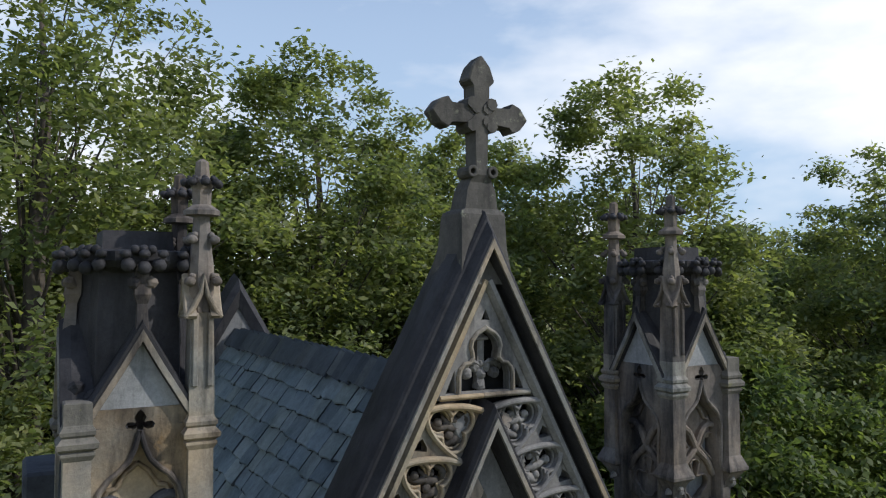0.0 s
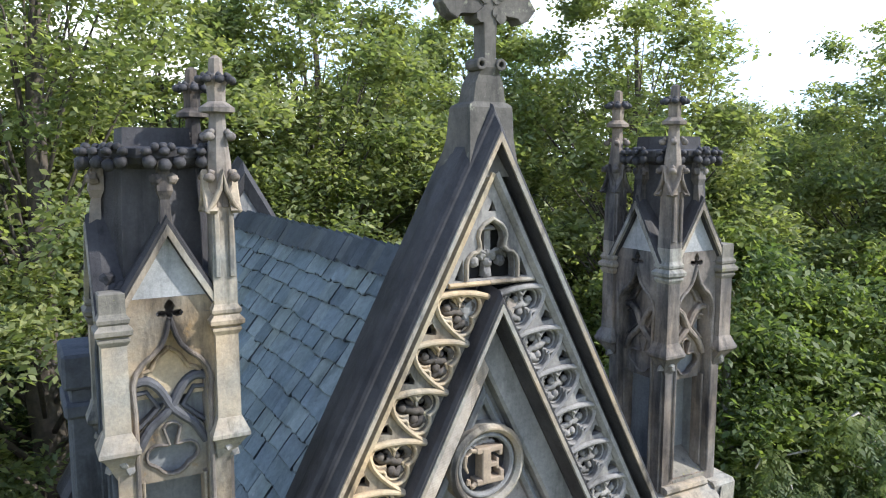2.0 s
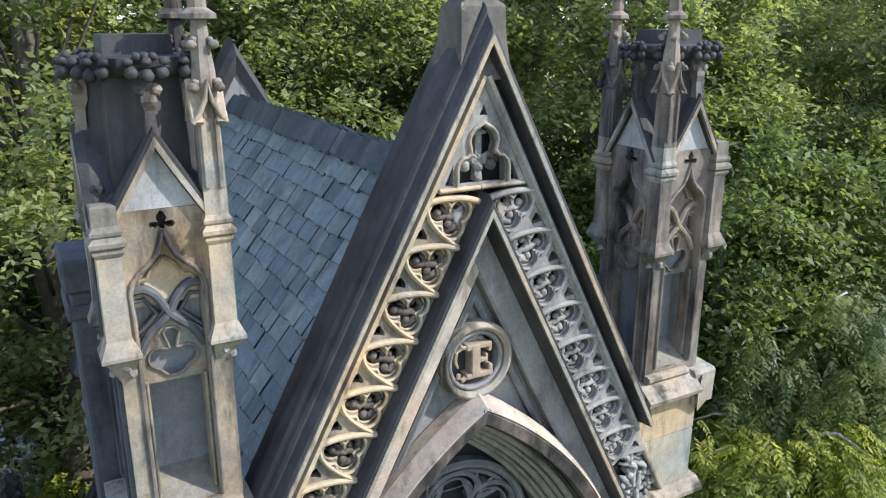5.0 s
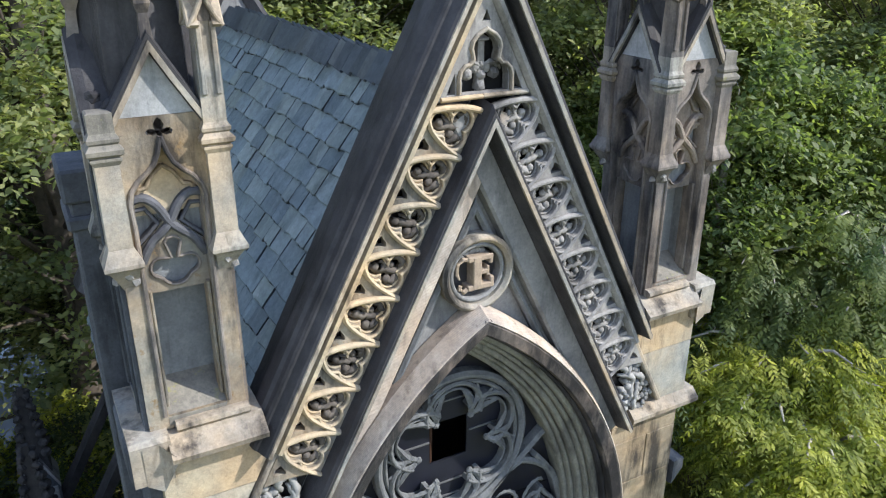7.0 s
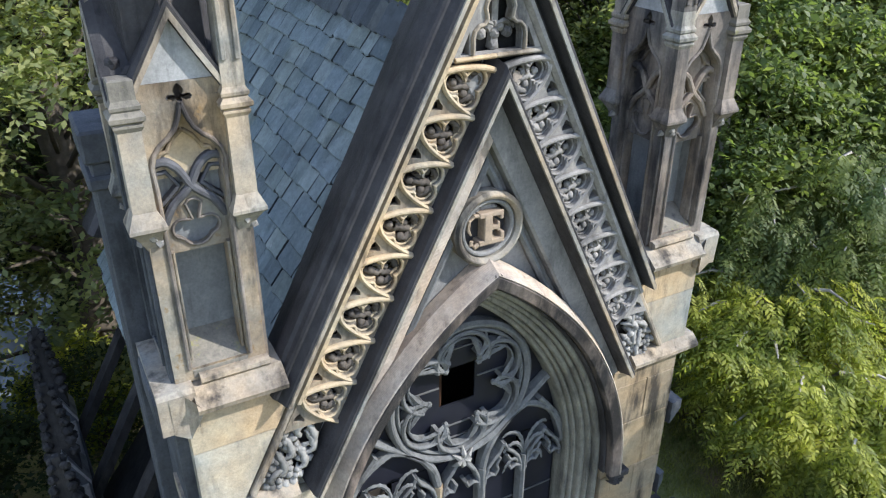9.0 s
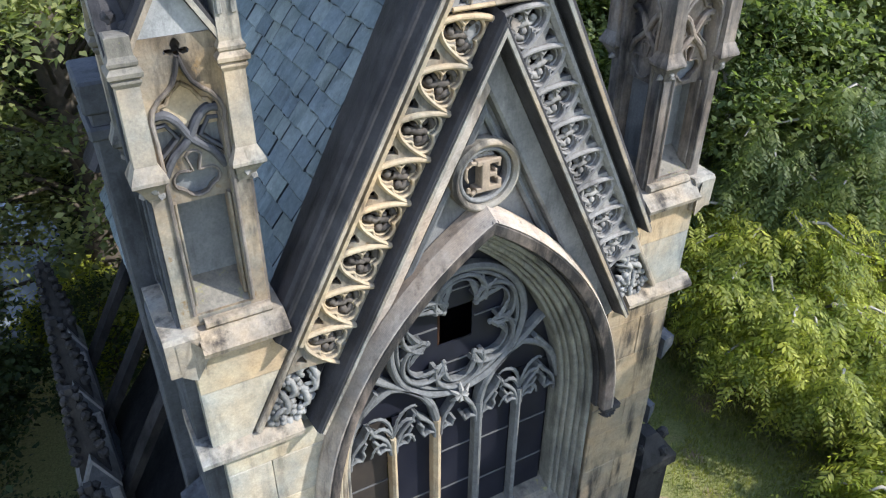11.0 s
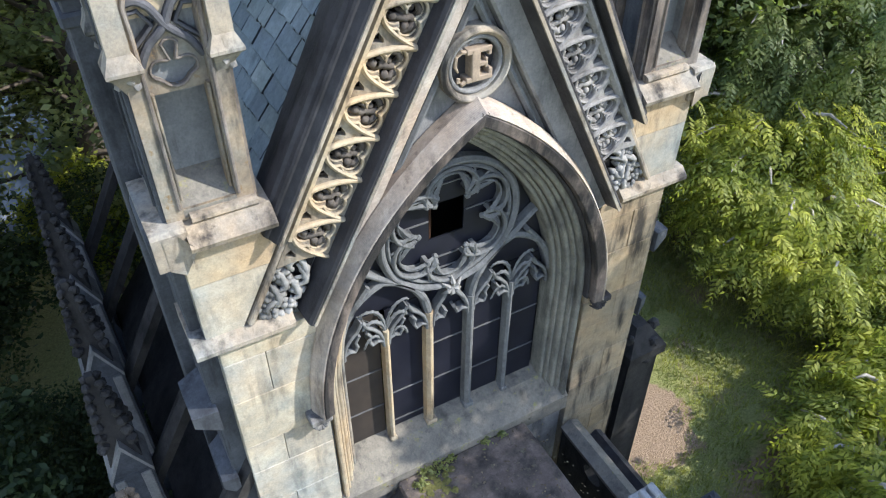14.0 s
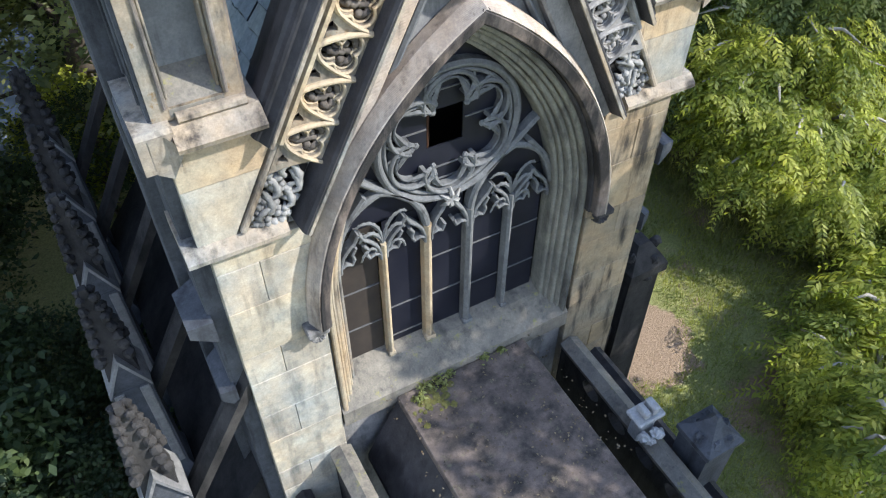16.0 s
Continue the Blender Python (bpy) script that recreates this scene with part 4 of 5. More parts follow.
for s in (-1, 1):
    c2 = s * 0.582
    trac("sub_arch", pointed(0.388, 4.58, 0.16, 12, mid=c2), 0.055)
    trac("curved_bar", [(x * s, z) for x, z in [(0.20, 4.60), (0.24, 4.78), (0.33, 4.93), (0.46, 5.05), (0.60, 5.16), (0.74, 5.28), (0.86, 5.36)]], 0.05)
    trac("curved_bar", [(x * s, z) for x, z in [(0.97, 4.60), (0.90, 4.82), (0.80, 5.0), (0.70, 5.12)]], 0.04)
    trac("curved_bar", [(x * s, z) for x, z in [(0.50, 5.78), (0.62, 5.70), (0.72, 5.55), (0.80, 5.36)]], 0.035)
    for m in (c2 - 0.194, c2 + 0.194):
        # ogee light heads with cusps
        for d in (-1, 1):
            trac("light_head", [(m + d * x, z) for x, z in [(0.172, 4.44), (0.168, 4.52), (0.14, 4.60), (0.09, 4.665), (0.04, 4.71), (0.0, 4.79)]], 0.03)
            trac("light_cusp", [(m + d * x, z) for x, z in [(0.165, 4.50), (0.12, 4.52), (0.075, 4.50), (0.05, 4.545)]], 0.026)
            trac("light_cusp", [(m + d * x, z) for x, z in [(0.05, 4.545), (0.065, 4.60), (0.03, 4.66)]], 0.024)
    b = bmesh.new()
    for d in (-1, 1):
        # drooping leaves at the heads of the lights
        for pts, w in (([(0.0, 4.60), (0.04, 4.70), (0.10, 4.76), (0.16, 4.74), (0.19, 4.68)], 0.021), ([(0.0, 4.60), (0.03, 4.76), (0.09, 4.86), (0.17, 4.88), (0.21, 4.84)], 0.018),
                       ([(0.19, 4.47), (0.16, 4.56), (0.11, 4.60), (0.07, 4.57), (0.055, 4.52)], 0.016)):
            strand(b, curve([(c2 + d * x, z) for x, z in pts], 4), YF + 0.03, w, 0.03, 0.18)
    tagged(part("leaf_carving", b, M_TRACERY, window), kind="stuff")
for d in (-1, 1):
    trac("light_head", [(d * x, z) for x, z in [(0.165, 4.44), (0.16, 4.54), (0.12, 4.64), (0.06, 4.72), (0.0, 4.84)]], 0.034)
    trac("light_cusp", [(d * x, z) for x, z in [(0.155, 4.50), (0.11, 4.52), (0.065, 4.50), (0.04, 4.56)]], 0.028)
bm = bmesh.new()
for k in range(6):
    t = radians(60 * k + 30)
    tube(bm, [(0, YF - 0.01, 4.83), (0.05 * math.cos(t), YF - 0.02, 4.83 + 0.05 * math.sin(t)), (0.10 * math.cos(t), YF + 0.01, 4.83 + 0.11 * math.sin(t))], [0.012, 0.022, 0.006], 5)
tagged(part("leaf_carving", bm, M_BLEACH, window, "bleached leaf boss below the wheel"), kind="stuff")

# panes: four tiers a light, and the fields of the head round the open hatch
for i in range(5):
    x = (i - 2) * MS
    w = MS / 2 - 0.03
    bars = ((3.62, 4.09), (3.32, 3.71), (3.67, 4.14), (3.59, 4.11), (3.59, 4.10))[i]
    for z0, z1 in ((3.12, bars[0] - 0.01), (bars[0], bars[1] - 0.01), (bars[1], 4.75)):
        b = bmesh.new()
        box(b, x - w, x + w, 0.318, 0.330, z0, z1)
        part("pane", b, M_RUSTPANE if i == 0 else M_GLASS, window)
        b = bmesh.new()
        box(b, x - w, x + w, 0.306, 0.317, z0 - 0.009, z0 + 0.001)
        part("saddle_bar", b, M_LEAD, window)
HATCH = (-0.155, 0.145, 5.298, 5.622)
bm = bmesh.new()
pierced(bm, [(-0.985, 4.76)] + [(x, z) for x, z in pointed(0.985, SPRING, CEN, 20) if z > 4.8] + [(0.985, 4.76)],
        [[(HATCH[0], HATCH[2]), (HATCH[1], HATCH[2]), (HATCH[1], HATCH[3]), (HATCH[0], HATCH[3])]], 0.318, 0.330)
part("pane", bm, M_GLASS, window, "dark boarding in the window head with an open hatch")
for z0, x0, x1 in ((5.10, -0.5, 0.5), (5.78, -0.42, 0.42), (4.98, -0.3, 0.4), (5.48, -0.55, -0.16), (5.48, 0.16, 0.55)):
    b = bmesh.new()
    box(b, x0, x1, 0.306, 0.317, z0, z0 + 0.010)
    part("saddle_bar", b, M_LEAD, window)
bm = bmesh.new()
loft(bm, [[(-0.145, 0.332, 5.29), (-0.135, 0.332, 5.29), (-0.135, 0.332, 5.66), (-0.145, 0.332, 5.66)], [(-0.10, 0.395, 5.29), (-0.09, 0.395, 5.29), (-0.09, 0.395, 5.66), (-0.10, 0.395, 5.66)]])
part("hatch_flap", bm, M_RUST, window, "rusty brown sheet of the open hatch")

bm = bmesh.new()
loft(bm, [[(-1.19, y, z) for y, z in ((0.36, 3.24), (0.20, 3.18), (-0.03, 2.99), (-0.03, 2.80), (0.36, 2.80))], [(1.19, y, z) for y, z in ((0.36, 3.24), (0.20, 3.18), (-0.03, 2.99), (-0.03, 2.80), (0.36, 2.80))]])
part("window_sill", bm, M_LICHEN, chapel, "sloped mossy window sill")


# ---- corner turrets ----
def ogee(mid, half, z0, z1, d):
    """One side of a double-curved arch."""
    h = z1 - z0
    return [(mid + d * half * x, z0 + h * z) for x, z in ((1, 0), (0.99, 0.12), (0.90, 0.28), (0.70, 0.42), (0.45, 0.52), (0.25, 0.63), (0.12, 0.78), (0.0, 1.0))]


def pinnacle(cx, cy, z0, z1, r, parent, mat):
    """A small crocketed shaft: niche stage, crocket rings and a capped stem."""
    b = bmesh.new()
    H = z1 - z0
    rings = []
    for k, q in ((0, 0.72), (0.30, 0.66), (0.45, 0.5), (0.62, 0.42), (0.63, 0.95), (0.66, 0.95), (0.70, 0.48), (0.80, 0.50), (0.84, 0.62), (0.88, 0.40), (0.98, 0.34), (1.0, 0.12)):
        rings.append([(cx + r * q * math.cos(math.pi / 4 * j + math.pi / 8), cy + r * q * math.sin(math.pi / 4 * j + math.pi / 8), z0 + H * k) for j in range(8)])
    loft(b, rings)
    pin = part("pinnacle", b, mat, parent, "octagonal crocketed pinnacle")
    for zz, rad, nb, sz in ((0.20, 0.95, 4, 0.34), (0.47, 0.80, 4, 0.32), (0.84, 0.86, 8, 0.30)):
        for j in range(nb):
            b = bmesh.new()
            t = 2 * math.pi * j / nb + math.pi / 4
            x, y, z = cx + r * rad * math.cos(t), cy + r * rad * math.sin(t), z0 + H * zz
            blob(b, (x, y, z), r * sz * 0.85, 2, 0.25, (1, 1, 0.9), seed=j * 2.7)
            blob(b, (x - 0.2 * r * math.cos(t), y - 0.2 * r * math.sin(t), z + r * sz * 0.75), r * sz * 0.55, 2, 0.3, seed=j * 3.3 + 9)
            part("crocket", b, M_DARK if zz > 0.7 else M_TURRET, pin, smooth=True)
    return pin


def turret(s):
    cx = s * 1.675
    cy = 0.30
    X = lambda x: cx + x
    # core behind the faces
    b = bmesh.new()
    box(b, X(-0.195), X(0.195), cy - 0.145, cy + 0.195, 7.12, 7.98)
    body = part("turret", b, M_TURRET, chapel, "square stone corner turret with niches and gablets")
    b = bmesh.new()
    box(b, X(-0.146), X(0.146), cy - 0.05, cy + 0.195, 6.36, 7.119)
    part("core", b, M_TURRET, body)
    for ux in (-1, 1):
        for uy in (-1, 1):
            b = bmesh.new()
            box(b, X(ux * 0.20) - 0.048, X(ux * 0.20) + 0.048, cy + uy * 0.20 - 0.048, cy + uy * 0.20 + 0.048, 6.36, 7.975)
            part("corner_post", b, M_TURRET, body)
    # outer side faces take the shade-tinted stone, a darker copy of the front's
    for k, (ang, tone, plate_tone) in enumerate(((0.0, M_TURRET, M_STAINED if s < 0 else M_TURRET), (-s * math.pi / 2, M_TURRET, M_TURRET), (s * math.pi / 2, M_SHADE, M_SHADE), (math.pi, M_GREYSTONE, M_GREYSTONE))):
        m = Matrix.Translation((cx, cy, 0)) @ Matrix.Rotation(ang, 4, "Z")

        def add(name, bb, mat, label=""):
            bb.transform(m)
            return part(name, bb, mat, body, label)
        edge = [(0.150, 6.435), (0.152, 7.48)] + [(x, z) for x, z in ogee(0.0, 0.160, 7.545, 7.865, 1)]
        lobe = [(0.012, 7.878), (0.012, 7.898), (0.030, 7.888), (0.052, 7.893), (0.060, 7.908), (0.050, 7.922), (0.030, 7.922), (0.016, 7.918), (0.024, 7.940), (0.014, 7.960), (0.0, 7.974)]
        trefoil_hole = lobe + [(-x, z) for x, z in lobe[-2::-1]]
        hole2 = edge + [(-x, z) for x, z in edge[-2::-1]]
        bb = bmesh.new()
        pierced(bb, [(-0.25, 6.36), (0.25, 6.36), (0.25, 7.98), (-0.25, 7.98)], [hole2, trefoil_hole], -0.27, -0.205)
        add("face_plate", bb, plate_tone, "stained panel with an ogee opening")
        bb = bmesh.new()
        box(bb, -0.19, 0.19, -0.190, -0.148, 7.50, 7.868)
        add("panel_back", bb, M_CREAM if k == 0 and s < 0 else tone, "cream ogee field")
        bb = bmesh.new()
        if k == 0:
            box(bb, -0.150, 0.150, -0.062, -0.051, 6.40, 7.118)
            for d in (-1, 1):
                side = bmesh.new()
                box(side, d * 0.152 - 0.003, d * 0.152 + 0.003, -0.206, -0.052, 6.40, 7.118)
                add("niche_side", side, M_NICHE)
            side = bmesh.new()
            box(side, -0.155, 0.155, -0.156, -0.148, 7.122, 7.498)
            add("head_back", side, M_NICHE)
        else:
            box(bb, -0.155, 0.155, -0.156, -0.148, 6.46, 7.498)
        add("niche_back", bb, M_NICHE, "blue-grey blank panel in the niche")
        bb = bmesh.new()
        deep = -0.06 if k == 0 else -0.146
        loft(bb, [[(x, y, z) for y, z in ((-0.273, 6.425), (deep, 6.425 + 0.63 * (deep + 0.273)), (deep, 6.40), (-0.273, 6.38))] for x in (-0.149, 0.149)])
        add("niche_sill", bb, M_LICHEN, "mossy sloped niche sill")
        # trefoiled head of the niche
        heads = lobed([(0.0, 7.335, 0.044), (-0.066, 7.225, 0.052), (0.066, 7.225, 0.052), (0.0, 7.20, 0.075)], (0.0, 7.245), 36)
        bb = bmesh.new()
        pierced(bb, [(-0.153, 7.10), (0.153, 7.10), (0.153, 7.34), (0.06, 7.43), (0.0, 7.50), (-0.06, 7.43), (-0.153, 7.34)], [heads], -0.200, -0.160)
        add("niche_head", bb, plate_tone)
        bb = bmesh.new()
        sweep(bb, heads, bar(0.014, -0.212, -0.19, 0.005), closed=True)
        add("head_moulding", bb, tone)
        bb = bmesh.new()
        sweep(bb, [(-0.153, 7.115), (0.153, 7.115)], bar(0.022, -0.185, -0.15, 0.006))
        add("niche_ledge", bb, M_NICHE)
        for d in (-1, 1):
            bb = bmesh.new()
            sweep(bb, [(d * 0.166, 6.44)] + [(d * x, z) for x, z in ((0.166, 7.46), (0.170, 7.545))] + ogee(0.0, 0.175, 7.550, 7.885, d)[1:], bar(0.022, -0.285, -0.25, 0.007))
            add("ogee_moulding", bb, tone)
            bb = bmesh.new()
            sweep(bb, [(d * 0.140, 6.47), (d * 0.140, 7.12)], bar(0.018, -0.238, -0.15, 0.006))
            add("jamb_moulding", bb, plate_tone)
            bb = bmesh.new()
            sweep(bb, [(d * x, z) for x, z in ((0.135, 7.60), (0.118, 7.628), (0.085, 7.636), (0.068, 7.665), (0.045, 7.700), (0.0, 7.735))], bar(0.020, -0.215, -0.18, 0.007))
            add("inner_ogee", bb, plate_tone)
            bb = bmesh.new()
            sweep(bb, curve([(d * x, z) for x, z in ((-0.158, 7.585), (-0.105, 7.590), (-0.05, 7.545), (0.0, 7.455), (0.05, 7.405), (0.10, 7.36), (0.152, 7.27))], 3), bar(0.040, -0.232 - 0.002 * (d > 0), -0.17, 0.012))
            # left turret's arms darkened for their recess shade; right ones keep turret stone
            add("crossed_arch", bb, M_ARM if s < 0 else M_TURRET)
            bb = bmesh.new()
            sweep(bb, [(d * x, z) for x, z in ((0.158, 7.53), (0.105, 7.535), (0.055, 7.455), (0.105, 7.405), (0.158, 7.36))], bar(0.018, -0.210, -0.16, 0.006))
            add("eyelet_moulding", bb, M_ARM if s < 0 else M_TURRET)
    # gablets on the four faces
    for k in range(4):
        ang = k * math.pi / 2
        m = Matrix.Translation((cx, cy, 0)) @ Matrix.Rotation(ang, 4, "Z")
        bb = bmesh.new()
        prism(bb, [(-0.225, 7.981), (0.225, 7.981), (0.0, 8.30)], -0.262, -0.16)
        bb.transform(m)
        gab = part("gablet", bb, M_PALE, body, "pale gablet field")
        bb = bmesh.new()
        sweep(bb, [(-0.265, 7.90), (-0.10, 8.17), (0, 8.345), (0.10, 8.17), (0.265, 7.90)], [(-0.045, -0.20), (-0.045, -0.285), (-0.03, -0.305), (0.0, -0.305), (0.012, -0.26), (0.0, -0.05)])
        bb.transform(m)
        part("gablet_coping", bb, M_DARK, gab)
        bb = bmesh.new()
        sweep(bb, [(-0.262, 7.905), (-0.10, 8.17), (0, 8.345), (0.10, 8.17), (0.262, 7.905)], [(-0.040, -0.29), (-0.040, -0.312), (-0.016, -0.312), (-0.012, -0.29)])
        bb.transform(m)
        part("worn_edge", bb, M_STONE, gab, "pale worn edge")
        bb = bmesh.new()
        loft(bb, [square(0, -0.27, 8.27, 0.028), square(0, -0.255, 8.42, 0.02), square(0, -0.255, 8.46, 0.034), square(0, -0.25, 8.50, 0.03), square(0, -0.24, 8.60, 0.02)])
        blob(bb, (-0.035, -0.27, 8.51), 0.028, 2, 0.4)
        blob(bb, (0.035, -0.27, 8.51), 0.028, 2, 0.4)
        bb.transform(m)
        part("gablet_finial", bb, M_TURRET, gab)
    # tapering ribbed stage and its crown of crockets
    bb = bmesh.new()
    rings = []
    for z, h in ((7.985, 0.222), (8.30, 0.215), (8.58, 0.20)):
        rings.append([(cx + h * math.cos(t) * (1.12 if j % 2 else 0.98), cy + h * math.sin(t) * (1.12 if j % 2 else 0.98), z) for j, t in enumerate(np.linspace(0, 2 * math.pi, 17)[:-1] + math.pi / 8)])
    loft(bb, rings)
    drum = part("drum", bb, M_DARK, body, "dark tapering upper stage")
    bb = bmesh.new()
    loft(bb, [[(cx + h * math.cos(t), cy + h * math.sin(t), z) for t in np.linspace(0, 2 * math.pi, 9)[:-1] + math.pi / 8] for z, h in ((8.555, 0.22), (8.575, 0.27), (8.605, 0.29), (8.645, 0.29), (8.655, 0.20))])
    crown = part("crown", bb, M_DARK, body, "crown of dark curled crockets")
    for j in range(8):
        t = j * math.pi / 4
        bb = bmesh.new()
        for d in (-0.20, 0.0, 0.20):
            blob(bb, (cx + 0.310 * math.cos(t + d), cy + 0.310 * math.sin(t + d), 8.585 - 0.012 * (d == 0)), 0.030, 2, 0.2, seed=j * 3.1 + d * 9)
            blob(bb, (cx + 0.318 * math.cos(t + d * 1.2), cy + 0.318 * math.sin(t + d * 1.2), 8.632), 0.024, 2, 0.25, (1, 1, 0.8), seed=j * 2.3 + d * 7)
            blob(bb, (cx + 0.29 * math.cos(t + d * 0.6), cy + 0.29 * math.sin(t + d * 0.6), 8.652), 0.020, 2, 0.25, seed=j * 1.3 + d * 7)
        tagged(part("crocket", bb, M_DARK, crown, smooth=True), kind="stuff")
    bb = bmesh.new()
    loft(bb, [square(cx, cy + 0.02, 8.655, 0.15), square(cx, cy + 0.02, 8.74, 0.145)])
    part("cap_block", bb, M_DARK, body)
    # corner pilasters in two stages
    for ux in (-1, 1):
        for uy in (-1, 1):
            fx, fy = cx + ux * 0.243, cy + uy * 0.262
            inner_side = ux == -s
            bb = bmesh.new()
            loft(bb, [square(fx - ux * 0.02, fy - uy * 0.03, 7.17, 0.030), square(fx - ux * 0.01, fy - uy * 0.02, 7.24, 0.052), square(fx, fy, 7.285, 0.066), square(fx, fy, 7.305, 0.088), square(fx, fy, 7.322, 0.088), square(fx, fy, 7.395, 0.056)])
            pil = part("corbel", bb, (M_STONE if s < 0 else M_TURRET), body, "flared corbel of a corner pilaster")
            bb = bmesh.new()
            for j in range(7):
                blob(bb, (fx - ux * 0.01 + 0.045 * math.cos(j * 2.4), fy - uy * 0.015 + 0.045 * math.sin(j * 2.4), 7.275 - 0.013 * j), 0.026, 1, 0.6, seed=j)
            tagged(part("corbel_carving", bb, M_CARVED, pil), kind="stuff")
            bb = bmesh.new()
            loft(bb, [square(fx, fy, 7.39, 0.054), square(fx, fy, 7.80, 0.052)])
            part("upper_shaft", bb, M_STONE if s < 0 else M_TURRET, pil)
            bb = bmesh.new()
            loft(bb, [square(fx, fy, z, h) for z, h in ((7.79, 0.053), (7.812, 0.066), (7.822, 0.066), (7.828, 0.057), (7.842, 0.077), (7.862, 0.079), (7.885, 0.058), (7.895, 0.066), (7.91, 0.068), (7.925, 0.058), (7.935, 0.054), (8.02, 0.054), (8.025, 0.045))])
            part("cap", bb, M_LICHEN if not inner_side else M_STONE, pil, "moulded pilaster cap")
            if inner_side:
                bb = bmesh.new()
                loft(bb, [square(fx, fy, 8.02, 0.054), square(fx, fy, 8.40, 0.048)])
                for d in (-1, 1):
                    box(bb, fx + d * 0.032 - 0.012, fx + d * 0.032 + 0.012, fy - 0.066, fy - 0.04, 8.06, 8.38, 0.004)
                part("niche_shaft", bb, (M_STONE if s < 0 else M_TURRET), pil, "panelled shaft")
                bb = bmesh.new()
                for q in range(4):
                    mm = Matrix.Translation((fx, fy, 0)) @ Matrix.Rotation(q * math.pi / 2, 4, "Z")
                    sub = bmesh.new()
                    sweep(sub, [(-0.075, 8.36), (-0.045, 8.40), (-0.015, 8.46), (0, 8.54), (0.015, 8.46), (0.045, 8.40), (0.075, 8.36)], bar(0.022, -0.082, -0.03, 0.007))
                    sub.transform(mm)
                    me = bpy.data.meshes.new("t")
                    sub.to_mesh(me)
                    bb.from_mesh(me)
                    bpy.data.meshes.remove(me)
                    sub.free()
                part("ogee_gablet", bb, (M_STONE if s < 0 else M_TURRET), pil)
                pinnacle(fx, fy, 8.38, 9.06, 0.085, body, M_TURRET)
            else:
                bb = bmesh.new()
                for j in range(5):
                    blob(bb, (fx - ux * 0.03 + 0.03 * math.cos(j * 2.5), fy + 0.05 + 0.05 * j, 8.03 + 0.035 * (j % 3)), 0.035, 2, 0.6, seed=j)
                part("crocket", bb, M_DARK, pil, "broken crocket stub")
    return body


for s in (-1, 1):
    turret(s)

# ---- cross on the gable's peak ----
bm = bmesh.new()
YC = 0.03
loft(bm, [square(0, YC + 0.08, 8.50, 0.16, 0.19), square(0, YC + 0.05, 8.70, 0.138, 0.13), square(0, YC + 0.04, 8.87, 0.134, 0.11), square(0, YC + 0.04, 8.885, 0.128, 0.10), square(0, YC + 0.03, 8.90, 0.100, 0.08),
          square(0, YC + 0.02, 9.0, 0.086, 0.07), square(0, YC + 0.02, 9.04, 0.068, 0.065), square(0, YC, 9.08, 0.048, 0.06), square(0, YC, 9.12, 0.042, 0.058)])
cross = part("cross", bm, M_CROSS, chapel, "lichened stone cross on the gable's peak")
bm = bmesh.new()
prism(bm, [(-0.040, 9.10), (0.040, 9.10), (0.040, 9.56), (0.085, 9.585), (0.055, 9.665), (0.0, 9.725), (-0.055, 9.665), (-0.085, 9.585), (-0.040, 9.56)], YC - 0.055, YC + 0.055)
bmesh.ops.bevel(bm, geom=bm.edges[:], offset=0.008, segments=1, affect="EDGES")
part("shaft", bm, M_CROSS, cross)
bm = bmesh.new()
for d in (-1, 1):
    prism(bm, [(d * x, z) for x, z in ((0.0, 9.355), (0.185, 9.355), (0.195, 9.315), (0.25, 9.34), (0.30, 9.40), (0.25, 9.465), (0.195, 9.485), (0.185, 9.445), (0.0, 9.445))], YC - 0.052, YC + 0.052)
bmesh.ops.bevel(bm, geom=bm.edges[:], offset=0.007, segments=1, affect="EDGES")
part("arm", bm, M_CROSS, cross)
bm = bmesh.new()
for k in range(4):
    t = math.pi / 4 + k * math.pi / 2
    prism(bm, [(0.085 * math.cos(t) + 0.034 * math.cos(a), 9.40 + 0.085 * math.sin(t) + 0.034 * math.sin(a)) for a in np.linspace(0, 2 * math.pi, 8)[:-1]], YC - 0.066, YC + 0.066)
    prism(bm, [(0.05 * math.cos(t) + 0.03 * math.cos(a), 9.40 + 0.05 * math.sin(t) + 0.03 * math.sin(a)) for a in np.linspace(0, 2 * math.pi, 8)[:-1]], YC - 0.062, YC + 0.062)
part("leaf_boss", bm, M_CROSS, cross, "four carved leaves at the crossing")
for d in (-1, 1):
    bm = bmesh.new()
    sweep(bm, arc(d * 0.062, 9.095, 0.024, 0, 360, 12)[:-1], bar(0.018, YC - 0.07, YC + 0.05, 0.004), closed=True)
    part("volute", bm, M_CROSS, cross)

